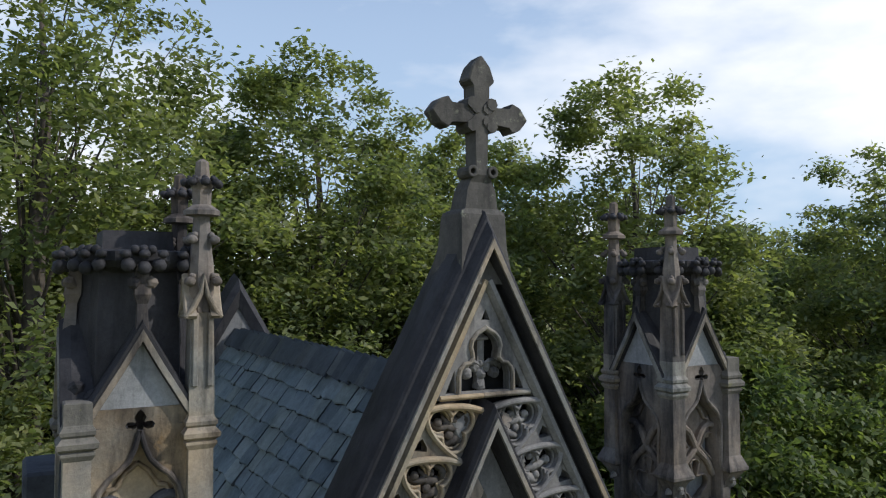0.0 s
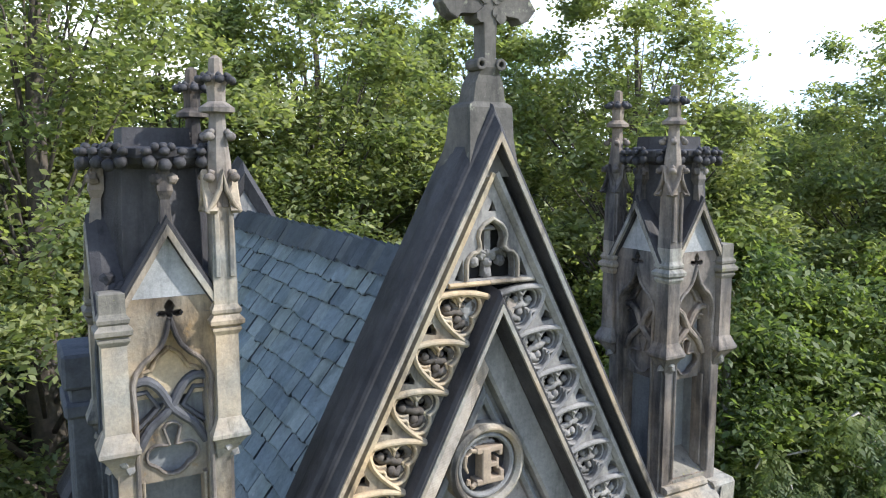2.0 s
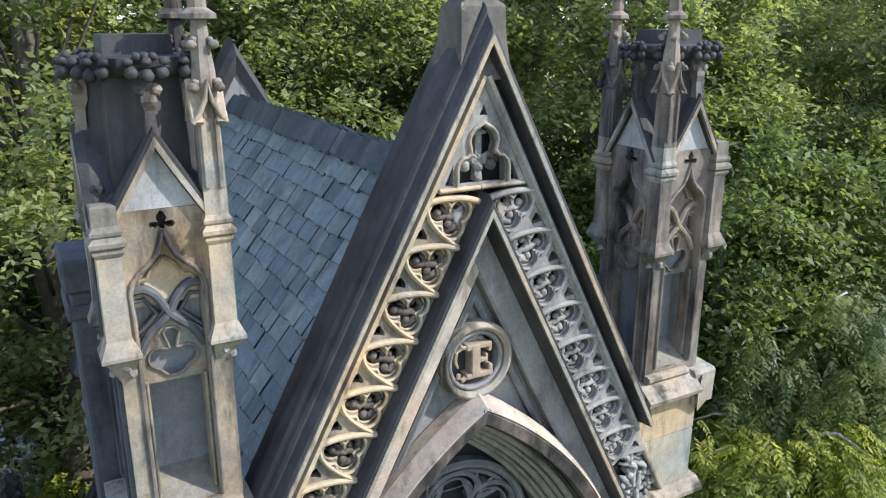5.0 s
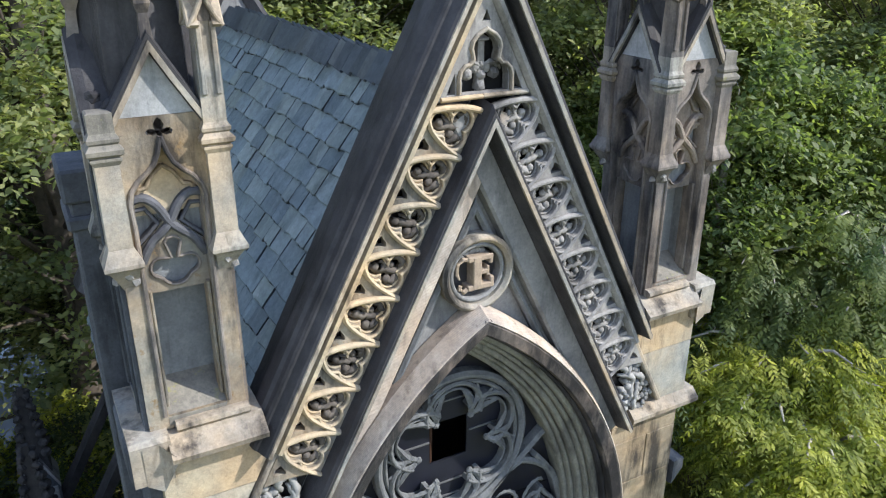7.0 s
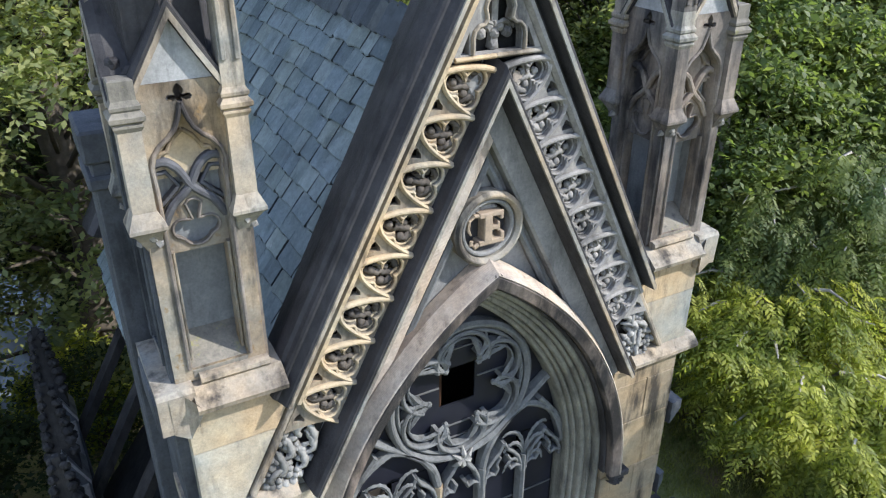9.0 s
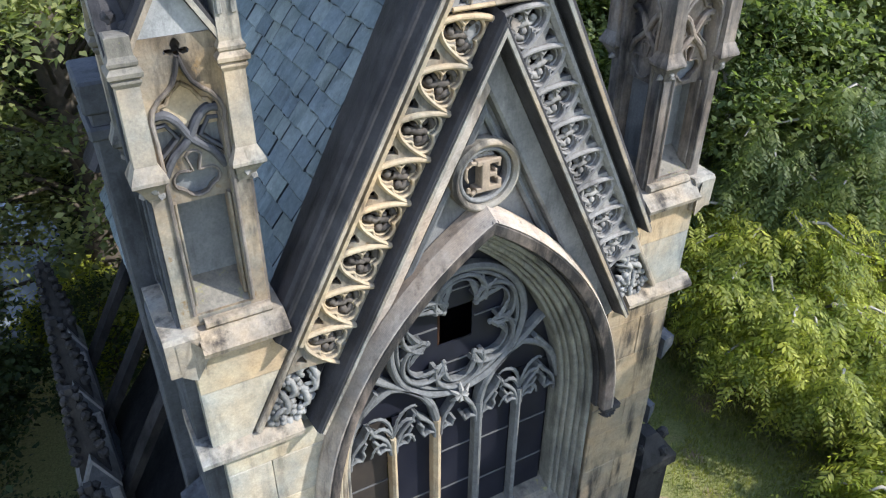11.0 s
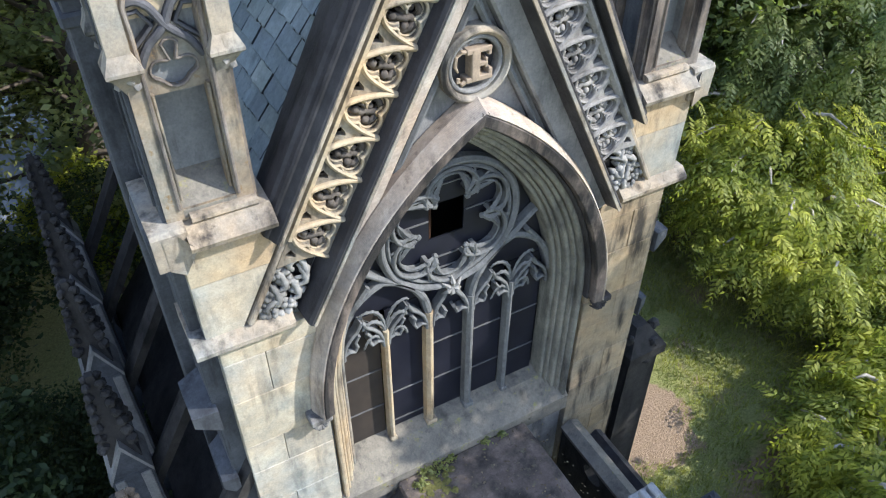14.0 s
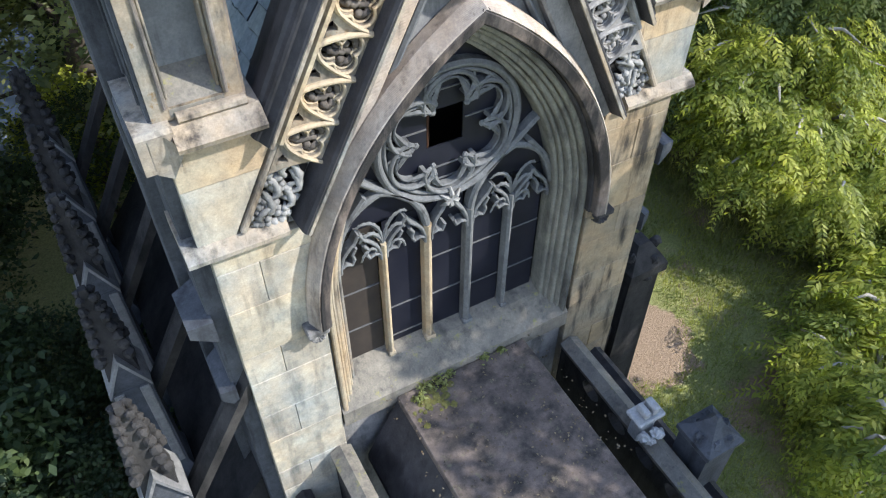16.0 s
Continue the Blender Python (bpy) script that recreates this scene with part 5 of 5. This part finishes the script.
# ---- porch in front, below the window ----
bm = bmesh.new()
box(bm, -0.68, 0.68, -2.7, -0.03, 2.74, 2.90, 0.012)
porch = part("porch_roof", bm, M_ROOFSLAB, chapel, "flat stained porch slab with moss and litter")
for s in (-1, 1):
    bm = bmesh.new()
    loft(bm, [[(s * x, y, z) for x, z in ((0.66, 2.87), (0.66, 2.2), (1.02, 2.05), (1.02, 2.15))] for y in (-2.7, -0.03)])
    part("porch_slope", bm, M_DARK, porch, "dark steep side of the porch roof")
    pierced_bm = bmesh.new()
    holes = []
    for k in range(5):
        y0 = -0.55 - 0.42 * k
        holes.append([(y0 + 0.13 * math.cos(t), 2.28 + 0.10 * math.sin(t)) for t in np.linspace(0, 2 * math.pi, 11)[:-1]])
    pierced(pierced_bm, [(-2.7, 0.0), (-0.03, 0.0), (-0.03, 2.46), (-2.7, 2.46)], holes, 0.0, 0.15)
    for v in pierced_bm.verts:
        a, y, z = v.co
        v.co = (s * (1.20 + y), a, z)
    par = part("parapet", pierced_bm, M_SOOT_SHADE, porch, "pierced stone parapet of the porch")
    bm = bmesh.new()
    loft(bm, [[(s * x, y, z) for x, z in ((1.17, 2.44), (1.17, 2.48), (1.275, 2.54), (1.38, 2.48), (1.38, 2.44))] for y in (-2.7, -0.03)])
    part("parapet_coping", bm, M_LICHEN, par, "weathered parapet coping")
    bm = bmesh.new()
    loft(bm, [[(s * x, y, z) for x, z in ((1.62, 1.9), (1.62, 2.0), (1.70, 2.06), (1.78, 2.0), (1.78, 1.9))] for y in (-2.7, 0.2)])
    box(bm, min(s * 1.64, s * 1.76), max(s * 1.64, s * 1.76), -2.7, 0.2, 0, 1.95)
    part("outer_rail", bm, M_DARK, porch, "dark lower side rail")
bm = bmesh.new()
box(bm, 1.12, 1.30, -1.30, -1.16, 2.50, 2.82, 0.015)
box(bm, 1.06, 1.36, -1.33, -1.13, 2.82, 2.87, 0.012)
box(bm, 1.14, 1.20, -1.30, -1.16, 2.87, 2.95, 0.01)
box(bm, 1.23, 1.30, -1.30, -1.16, 2.87, 2.97, 0.01)
for k in range(8):
    blob(bm, (1.1 + 0.03 * k, -1.36 - 0.02 * (k % 3), 2.72 - 0.03 * (k % 4)), 0.045, 2, 0.6, seed=k)
part("finial", bm, M_PALE, porch, "broken pale stone finial")
bm = bmesh.new()
loft(bm, [square(1.66, -1.62, 0.0, 0.19), square(1.66, -1.62, 2.62, 0.18), square(1.66, -1.62, 2.68, 0.21), square(1.66, -1.62, 2.73, 0.21), square(1.66, -1.62, 2.80, 0.12), square(1.66, -1.62, 2.95, 0.035), square(1.66, -1.62, 3.0, 0.02)])
for k in range(6):
    blob(bm, (1.66 + 0.15 * math.cos(k * 1.05), -1.62 + 0.15 * math.sin(k * 1.05), 2.76), 0.05, 2, 0.6, seed=k)
part("porch_pinnacle", bm, M_SHADE, porch, "squat weathered pinnacle beside the porch")


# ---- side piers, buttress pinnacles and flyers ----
# piers and buttresses: the flank's shade is painted in with M_SHADE
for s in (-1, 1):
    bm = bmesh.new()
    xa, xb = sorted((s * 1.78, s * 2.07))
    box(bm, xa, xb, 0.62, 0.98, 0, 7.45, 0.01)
    pier = part("corner_pier", bm, M_SHADE, chapel, "stone corner pier, blue-grey with painted shade")
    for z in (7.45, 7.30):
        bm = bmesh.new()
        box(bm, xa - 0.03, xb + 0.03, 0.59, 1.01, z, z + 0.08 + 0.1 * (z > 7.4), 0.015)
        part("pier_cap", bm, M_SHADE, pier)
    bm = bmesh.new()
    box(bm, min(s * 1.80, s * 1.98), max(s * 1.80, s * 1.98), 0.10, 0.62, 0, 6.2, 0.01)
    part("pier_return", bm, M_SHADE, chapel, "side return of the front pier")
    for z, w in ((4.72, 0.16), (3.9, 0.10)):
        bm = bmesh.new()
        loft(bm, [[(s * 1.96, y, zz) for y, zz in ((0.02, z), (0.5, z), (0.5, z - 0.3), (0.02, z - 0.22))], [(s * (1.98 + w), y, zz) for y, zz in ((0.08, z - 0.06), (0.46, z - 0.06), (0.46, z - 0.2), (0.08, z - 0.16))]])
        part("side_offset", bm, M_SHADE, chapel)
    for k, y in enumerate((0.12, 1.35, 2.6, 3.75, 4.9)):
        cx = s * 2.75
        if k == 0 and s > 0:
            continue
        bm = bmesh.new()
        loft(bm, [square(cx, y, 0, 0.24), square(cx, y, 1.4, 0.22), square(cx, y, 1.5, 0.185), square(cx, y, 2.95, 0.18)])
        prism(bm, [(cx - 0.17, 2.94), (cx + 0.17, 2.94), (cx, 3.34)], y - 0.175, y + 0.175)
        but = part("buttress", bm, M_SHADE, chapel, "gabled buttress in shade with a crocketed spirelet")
        bm = bmesh.new()
        for d in (-1, 1):
            loft(bm, [[(cx + d * 0.19, yy, 2.90), (cx + d * 0.19, yy, 2.96), (cx, yy, 3.40), (cx, yy, 3.33)] for yy in (y - 0.20, y + 0.20)])
        part("gable_coping", bm, M_GREYSTONE, but)
        for d in (-1, 1):
            bm = bmesh.new()
            box(bm, cx + d * 0.115 - 0.045, cx + d * 0.115 + 0.045, y - 0.196, y - 0.17, 1.55, 2.92, 0.006)
            part("front_strip", bm, M_GREYSTONE, but, "pale raised edge of the buttress")
        bm = bmesh.new()
        loft(bm, [square(cx, y, 3.1, 0.14), square(cx, y, 3.98, 0.04), square(cx, y, 4.16, 0.03)])
        for j in range(7):
            for q in range(4):
                t = q * math.pi / 2 + math.pi / 4
                rad = 0.17 - 0.016 * j
                blob(bm, (cx + rad * math.cos(t), y + rad * math.sin(t), 3.36 + 0.118 * j), 0.056 - 0.003 * j, 2, 0.4, seed=j + q)
        part("spirelet", bm, M_SOOT_SHADE, but, "crocketed spirelet, soot and shade in its dark colour")
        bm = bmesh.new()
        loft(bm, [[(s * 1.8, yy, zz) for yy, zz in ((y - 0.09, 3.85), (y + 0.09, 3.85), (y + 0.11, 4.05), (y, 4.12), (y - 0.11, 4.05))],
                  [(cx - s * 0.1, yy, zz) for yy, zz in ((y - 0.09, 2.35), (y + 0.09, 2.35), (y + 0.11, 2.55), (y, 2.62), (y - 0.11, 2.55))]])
        part("flyer", bm, M_SOOT_SHADE, but, "sloping flying buttress, soot and shade in its dark colour")
    # low aisle roof between wall and buttresses, deep shade painted as near-black
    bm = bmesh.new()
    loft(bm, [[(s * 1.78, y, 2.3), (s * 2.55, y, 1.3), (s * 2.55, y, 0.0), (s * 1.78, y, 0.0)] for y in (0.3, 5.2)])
    part("aisle", bm, M_DEEP_SHADE, chapel, "lean-to roof of the aisle, blackened for deep shade")

bm = bmesh.new()
loft(bm, [square(2.45, 0.42, 0, 0.22), square(2.45, 0.42, 2.55, 0.20), square(2.45, 0.42, 2.6, 0.25), square(2.45, 0.42, 2.72, 0.25), square(2.45, 0.42, 2.98, 0.08)])
for k in range(14):
    blob(bm, (2.45 + 0.2 * math.cos(k * 2.4), 0.42 + 0.2 * math.sin(k * 2.4), 2.5 + 0.03 * k), 0.06, 2, 0.6, seed=k)
part("pier_stump", bm, M_SOOT_SHADE, chapel, "dark broken pier beside the front corner")

# ---- slates, last ----
for s in (1,):
    bm = bmesh.new()
    loft(bm, [[(0, y, RIDGE - 0.03), (s * 1.95, y, RIDGE - 0.03 - ROOF_M * 1.95), (s * 1.95, y, RIDGE - 0.09 - ROOF_M * 1.95), (0, y, RIDGE - 0.09)] for y in (0.33, 5.02)])
    part("roof", bm, M_SLATE, chapel, "slated roof slope")
bm = bmesh.new()
loft(bm, [[(0, y, RIDGE - 0.035), (-1.95, y, RIDGE - 0.035 - ROOF_M * 1.95), (-1.95, y, RIDGE - 0.09 - ROOF_M * 1.95), (0, y, RIDGE - 0.09)] for y in (0.33, 5.02)])
# shade-dark base shows through the gaps between slates
roof = part("roof", bm, M_DEEP_SHADE, chapel, "blue-grey slated roof slope, slates uneven and worn")
RL = math.hypot(1, ROOF_M)
DOWN = Vector((-1 / RL, 0, -ROOF_M / RL))
OUT = Vector((-ROOF_M / RL, 0, 1 / RL))
slate_meshes = []
rw = random.Random(8)
for w in (0.15, 0.18, 0.20, 0.22, 0.24, 0.26, 0.29):
    b = bmesh.new()
    # lies with x along the ridge, y down the slope, lower edge lifted by the slate below and chipped
    h = w / 2
    xs = [-h, -h * 0.45, h * 0.1, h * 0.6, h]
    low = [0.178 + rw.uniform(-0.009, 0.007) for _ in xs]
    loft(b, [[(x, -0.06, 0.0) for x in xs] + [(x, -0.06, 0.007) for x in xs[::-1]],
             [(x, q - 0.012, 0.010) for x, q in zip(xs, low)] + [(x, q - 0.010, 0.036) for x, q in zip(xs[::-1], low[::-1])],
             [(x * 0.97, q, 0.012) for x, q in zip(xs, low)] + [(x * 0.97, q, 0.030) for x, q in zip(xs[::-1], low[::-1])]])
    me = bpy.data.meshes.new("slate")
    bmesh.ops.recalc_face_normals(b, faces=b.faces)
    b.to_mesh(me)
    b.free()
    me.materials.append(M_SLATE)
    me.materials.append(M_RIDGE)
    me.materials.append(M_DEEP_SHADE)
    # lower edges near-black for the shadow line of each course; sides darker slate
    for f in me.polygons:
        if abs(f.normal.z) < 0.6 and f.normal.y > -0.5:
            f.material_index = 2 if f.normal.y > 0.6 else 1
    slate_meshes.append((w, me))
rs = random.Random(12)
rest = bmesh.new()
count = 0
for row in range(21):
    d = 0.16 + 0.172 * row
    y = 0.34 - rs.random() * 0.2
    while y < 4.95:
        w, me = rs.choice(slate_meshes)
        yc = y + w / 2
        p = Vector((0, yc, RIDGE - 0.035)) + DOWN * (d + rs.uniform(-0.012, 0.012)) + OUT * (0.002 + rs.uniform(0, 0.009))
        tw = rs.uniform(-0.035, 0.035)
        m = Matrix.Translation(p) @ Matrix(((0, DOWN.x, OUT.x, 0), (1, 0, 0, 0), (0, DOWN.z, OUT.z, 0), (0, 0, 0, 1))) @ Matrix.Rotation(tw, 4, "Z") @ Matrix.Rotation(rs.uniform(-0.01, 0.045), 4, "X") @ Matrix.Rotation(rs.uniform(-0.03, 0.03), 4, "Y")
        if count < 300 and yc < 4.3:
            ob = new("slate", me)
            ob.matrix_world = m
            ob.parent = roof
            count += 1
        else:
            n0 = len(rest.verts)
            rest.from_mesh(me)
            rest.verts.ensure_lookup_table()
            for v in rest.verts[n0:]:
                v.co = m @ v.co
        y += w + rs.uniform(0.003, 0.011)
tagged(part("slate_rest", rest, M_SLATE, roof, "lower courses of slates"), kind="stuff")
y = 0.36
while y < 4.95:
    b = bmesh.new()
    lift = rs.uniform(0, 0.012)
    wide = rs.uniform(0.125, 0.165)
    for sd in (-1, 1):
        e = Vector((sd / RL, 0, -ROOF_M / RL))
        o = Vector((sd * ROOF_M / RL, 0, 1 / RL))
        base = Vector((0, 0, RIDGE - 0.02))
        end = 0.20 + rs.uniform(-0.012, 0.012)
        q = [base + e * k + o * h for k, h in ((-0.005, 0.022 + lift), (end, 0.036 + lift), (end, 0.058 + lift), (-0.012, 0.044 + lift))]
        loft(b, [[(v.x, y + 0.006, v.z - 0.004) for v in q], [(v.x, y + wide - 0.008, v.z + 0.012) for v in q]])
    part("ridge_slate", b, M_RIDGE, roof)
    y += wide
OAK = "broad oak tree with dense green summer foliage"
HERE = Vector((-2.2, -3.5, 0))


def at_bearing(deg, dist):
    return HERE.x + dist * math.sin(radians(deg)), HERE.y + dist * math.cos(radians(deg))


for deg, dist, height, spread, seed in ((1, 12.5, 14.2, 3.6, 11), (10, 16.0, 11.6, 3.2, 12), (20, 16.0, 13.0, 3.3, 13), (31, 19.0, 12.0, 3.4, 14), (43, 17.0, 12.7, 3.1, 15), (52, 24.0, 9.8, 4.0, 16),
                                        (60, 20.0, 11.4, 3.4, 17), (-8, 15.0, 14.0, 4.0, 18), (26, 22.0, 11.5, 3.6, 19)):
    tx, ty = at_bearing(deg, dist)
    tree(tx, ty, height, spread, OAK, seed=seed, clumps=230, per=290, leaf=0.13 if deg < 5 else 0.15, low=0.10, size=0.56)
# backing trees whose dark leaves stand for shade deep in the belt
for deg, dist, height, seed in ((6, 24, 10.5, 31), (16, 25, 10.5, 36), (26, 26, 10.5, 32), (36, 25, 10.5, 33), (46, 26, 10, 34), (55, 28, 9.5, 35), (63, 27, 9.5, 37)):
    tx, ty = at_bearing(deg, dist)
    tree(tx, ty, height, 4.6, "distant oak tree with dense foliage, shade in its leaf colour", M_LEAF_DARK, seed=seed, clumps=120, per=170, leaf=0.27, low=0.03, size=0.95)
LOCUST = "sunlit locust tree with drooping yellow-green compound leaves"
# taller ones at the back take the half-shaded leaf colour
for x, y, height, spread, seed, tips, tone in ((7.4, 2.2, 2.2, 1.6, 49, 420, M_LEAF_BRIGHT), (5.2, -1.5, 1.3, 1.1, 43, 170, M_LEAF_BRIGHT), (7.3, 1.1, 1.6, 1.1, 59, 280, M_LEAF_BRIGHT), (6.1, -0.9, 1.4, 0.85, 60, 220, M_LEAF_BRIGHT), (8.2, -0.8, 1.7, 1.4, 50, 220, M_LEAF_BRIGHT), (7.6, 3.2, 3.2, 1.7, 56, 300, M_LEAF_BRIGHT),
                                               (6.9, -1.4, 1.5, 1.3, 55, 190, M_LEAF_BRIGHT), (4.4, -2.3, 1.6, 0.9, 57, 110, M_LEAF_BRIGHT), (8.3, 4.2, 4.3, 2.1, 41, 300, M_LEAF_MID), (9.6, 3.2, 5.0, 2.2, 46, 260, M_LEAF_MID),
                                               (10.6, 1.2, 2.6, 1.9, 48, 200, M_LEAF_BRIGHT), (6.3, 4.6, 2.6, 1.5, 58, 200, M_LEAF_MID)):
    frond_tree(x, y, height, spread, LOCUST, tone, M_PALEBARK, tips=tips, seed=seed, fronds=8, length=0.46)
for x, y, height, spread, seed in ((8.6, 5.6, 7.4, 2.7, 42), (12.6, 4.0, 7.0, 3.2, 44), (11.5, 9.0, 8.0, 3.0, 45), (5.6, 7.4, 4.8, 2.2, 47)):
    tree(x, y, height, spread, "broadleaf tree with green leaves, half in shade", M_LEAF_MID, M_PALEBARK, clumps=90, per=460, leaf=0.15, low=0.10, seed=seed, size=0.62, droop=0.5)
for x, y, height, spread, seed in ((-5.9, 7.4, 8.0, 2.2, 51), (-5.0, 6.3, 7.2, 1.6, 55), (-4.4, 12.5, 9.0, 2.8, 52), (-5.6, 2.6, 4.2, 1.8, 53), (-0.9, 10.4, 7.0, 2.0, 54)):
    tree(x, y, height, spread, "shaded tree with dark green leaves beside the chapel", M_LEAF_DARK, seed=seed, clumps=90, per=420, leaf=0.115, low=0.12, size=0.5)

# leaf colour carries the shade; several shrubs are added to darken the ground
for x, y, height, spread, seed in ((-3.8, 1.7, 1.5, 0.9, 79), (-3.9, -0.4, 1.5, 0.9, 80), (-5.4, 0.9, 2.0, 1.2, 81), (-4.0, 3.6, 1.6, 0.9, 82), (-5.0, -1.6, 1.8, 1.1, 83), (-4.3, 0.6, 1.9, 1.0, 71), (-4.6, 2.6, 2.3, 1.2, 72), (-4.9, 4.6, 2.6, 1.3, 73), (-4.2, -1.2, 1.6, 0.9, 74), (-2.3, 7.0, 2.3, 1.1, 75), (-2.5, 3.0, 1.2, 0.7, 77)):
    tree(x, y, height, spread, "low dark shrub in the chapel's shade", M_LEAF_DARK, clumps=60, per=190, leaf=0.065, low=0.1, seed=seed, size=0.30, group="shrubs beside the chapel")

tree(-2.55, 7.9, 2.2, 0.9, "small sunlit tree with yellow-green leaves behind the chapel", M_LEAF_BRIGHT, clumps=40, per=150, leaf=0.10, low=0.15, seed=78, size=0.30)


def weed(x, y, z, r, seed):
    rng = np.random.default_rng(seed)
    root = thing("weed", "small green weed tuft growing on the porch ledge", "plant", "weeds on the porch")
    root.location = (x, y, z)
    bm = bmesh.new()
    for k in range(5):
        a = rng.uniform(0, 6.28)
        tube(bm, [(0, 0, -0.01), (0.4 * r * math.cos(a), 0.4 * r * math.sin(a), 0.6 * r), (r * math.cos(a), r * math.sin(a), 0.8 * r)], [0.003, 0.002, 0.001], 4)
    part("stem", bm, M_LEAF, root)
    leaves_mesh("leaves", rng.normal(0, r * 0.5, (60, 3)) * np.array([1, 1, 0.5]) + np.array([0, 0, r * 0.5]), 0.040, 0.020, M_LEAF, root, 0.1, 0.6, rng)


for k, (x, y, r) in enumerate(((-0.42, -0.06, 0.07), (-0.30, -0.10, 0.09), (-0.15, -0.05, 0.06), (0.22, -0.05, 0.07), (0.40, -0.06, 0.05), (-0.52, -0.16, 0.05))):
    weed(x, y, 2.90, r, 90 + k)
bm = bmesh.new()
for k in range(40):
    rx, ry = RNG.normal(-0.36, 0.13), RNG.normal(-0.22, 0.10)
    if ry < -0.05:
        blob(bm, (rx, ry, 2.902), 0.015 + 0.022 * RNG.random(), 2, 0.8, (1, 1, 0.3), seed=k)
tagged(part("moss", bm, M_MOSS), "yellow-green moss cushions on the porch slab", "moss", kind="stuff")
litter = np.stack([RNG.uniform(-0.85, 0.85, 420), RNG.uniform(-1.5, -0.03, 420), 2.908 + RNG.uniform(0, 0.012, 420)], 1)
ob = leaves_mesh("leaf_litter", litter, 0.026, 0.016, M_LITTER, None, 0.0, 0.25)
tagged(ob, "dry brown leaf litter scattered on the porch slab", "leaf litter", kind="stuff")


def grass_field():
    rng = np.random.default_rng(5)
    n = 52000
    p = np.stack([rng.uniform(2.0, 8.0, n), rng.uniform(-3.0, 6.0, n), np.zeros(n)], 1)
    keep = np.array([noise.noise(Vector((x * 0.9, y * 0.9, 3.0))) for x, y, _ in p]) > -0.25
    keep &= np.hypot(p[:, 0] - 3.45, p[:, 1] - 0.75) > 0.6
    p = p[keep]
    n = len(p)
    h = rng.uniform(0.04, 0.13, n)
    a = rng.uniform(0, 6.28, n)
    side = np.stack([np.cos(a), np.sin(a), np.zeros(n)], 1) * 0.008
    tip = p + np.stack([rng.normal(0, 0.04, n), rng.normal(0, 0.04, n), h], 1)
    base = np.array([0.10 * noise.noise(Vector((x * 0.35, y * 0.35, 0))) for x, y, _ in p])
    for arr in (p, tip):
        arr[:, 2] += base - 0.01
    co = np.stack([p - side, p + side, tip], 1).astype(np.float32)
    me = bpy.data.meshes.new("grass")
    me.vertices.add(3 * n)
    me.vertices.foreach_set("co", co.ravel())
    me.loops.add(3 * n)
    me.loops.foreach_set("vertex_index", np.arange(3 * n, dtype=np.int32))
    me.polygons.add(n)
    me.polygons.foreach_set("loop_start", np.arange(0, 3 * n, 3, dtype=np.int32))
    me.update(calc_edges=True)
    me.materials.append(M_GRASS)
    tagged(new("grass", me), "short patchy grass beside the chapel", "grass", kind="stuff")


grass_field()
# a thin tree beside the porch whose leaves dapple the front
tree(4.7, -5.0, 7.6, 2.0, "thin open-crowned tree with sparse leaves", M_LEAF, M_PALEBARK, clumps=46, per=120, leaf=0.17, low=0.45, seed=61, size=0.5)
tree(6.0, -3.7, 9.0, 1.9, "thin open-crowned tree with sparse leaves", M_LEAF, M_PALEBARK, clumps=80, per=170, leaf=0.16, low=0.42, seed=62, size=0.5)
# still water glimpsed through the leaves
bm = bmesh.new()
rw = random.Random(3)
loft(bm, [[(-6.5 + (3.6 + 0.5 * rw.random()) * math.cos(a), 12.0 + (4.0 + 0.6 * rw.random()) * math.sin(a), z) for a in np.linspace(0, 2 * math.pi, 25)[:-1]] for z in (0.02, 0.14)])
tagged(part("water", bm, M_WATER), "still grey-blue pond water between the trees", "water", kind="structure")
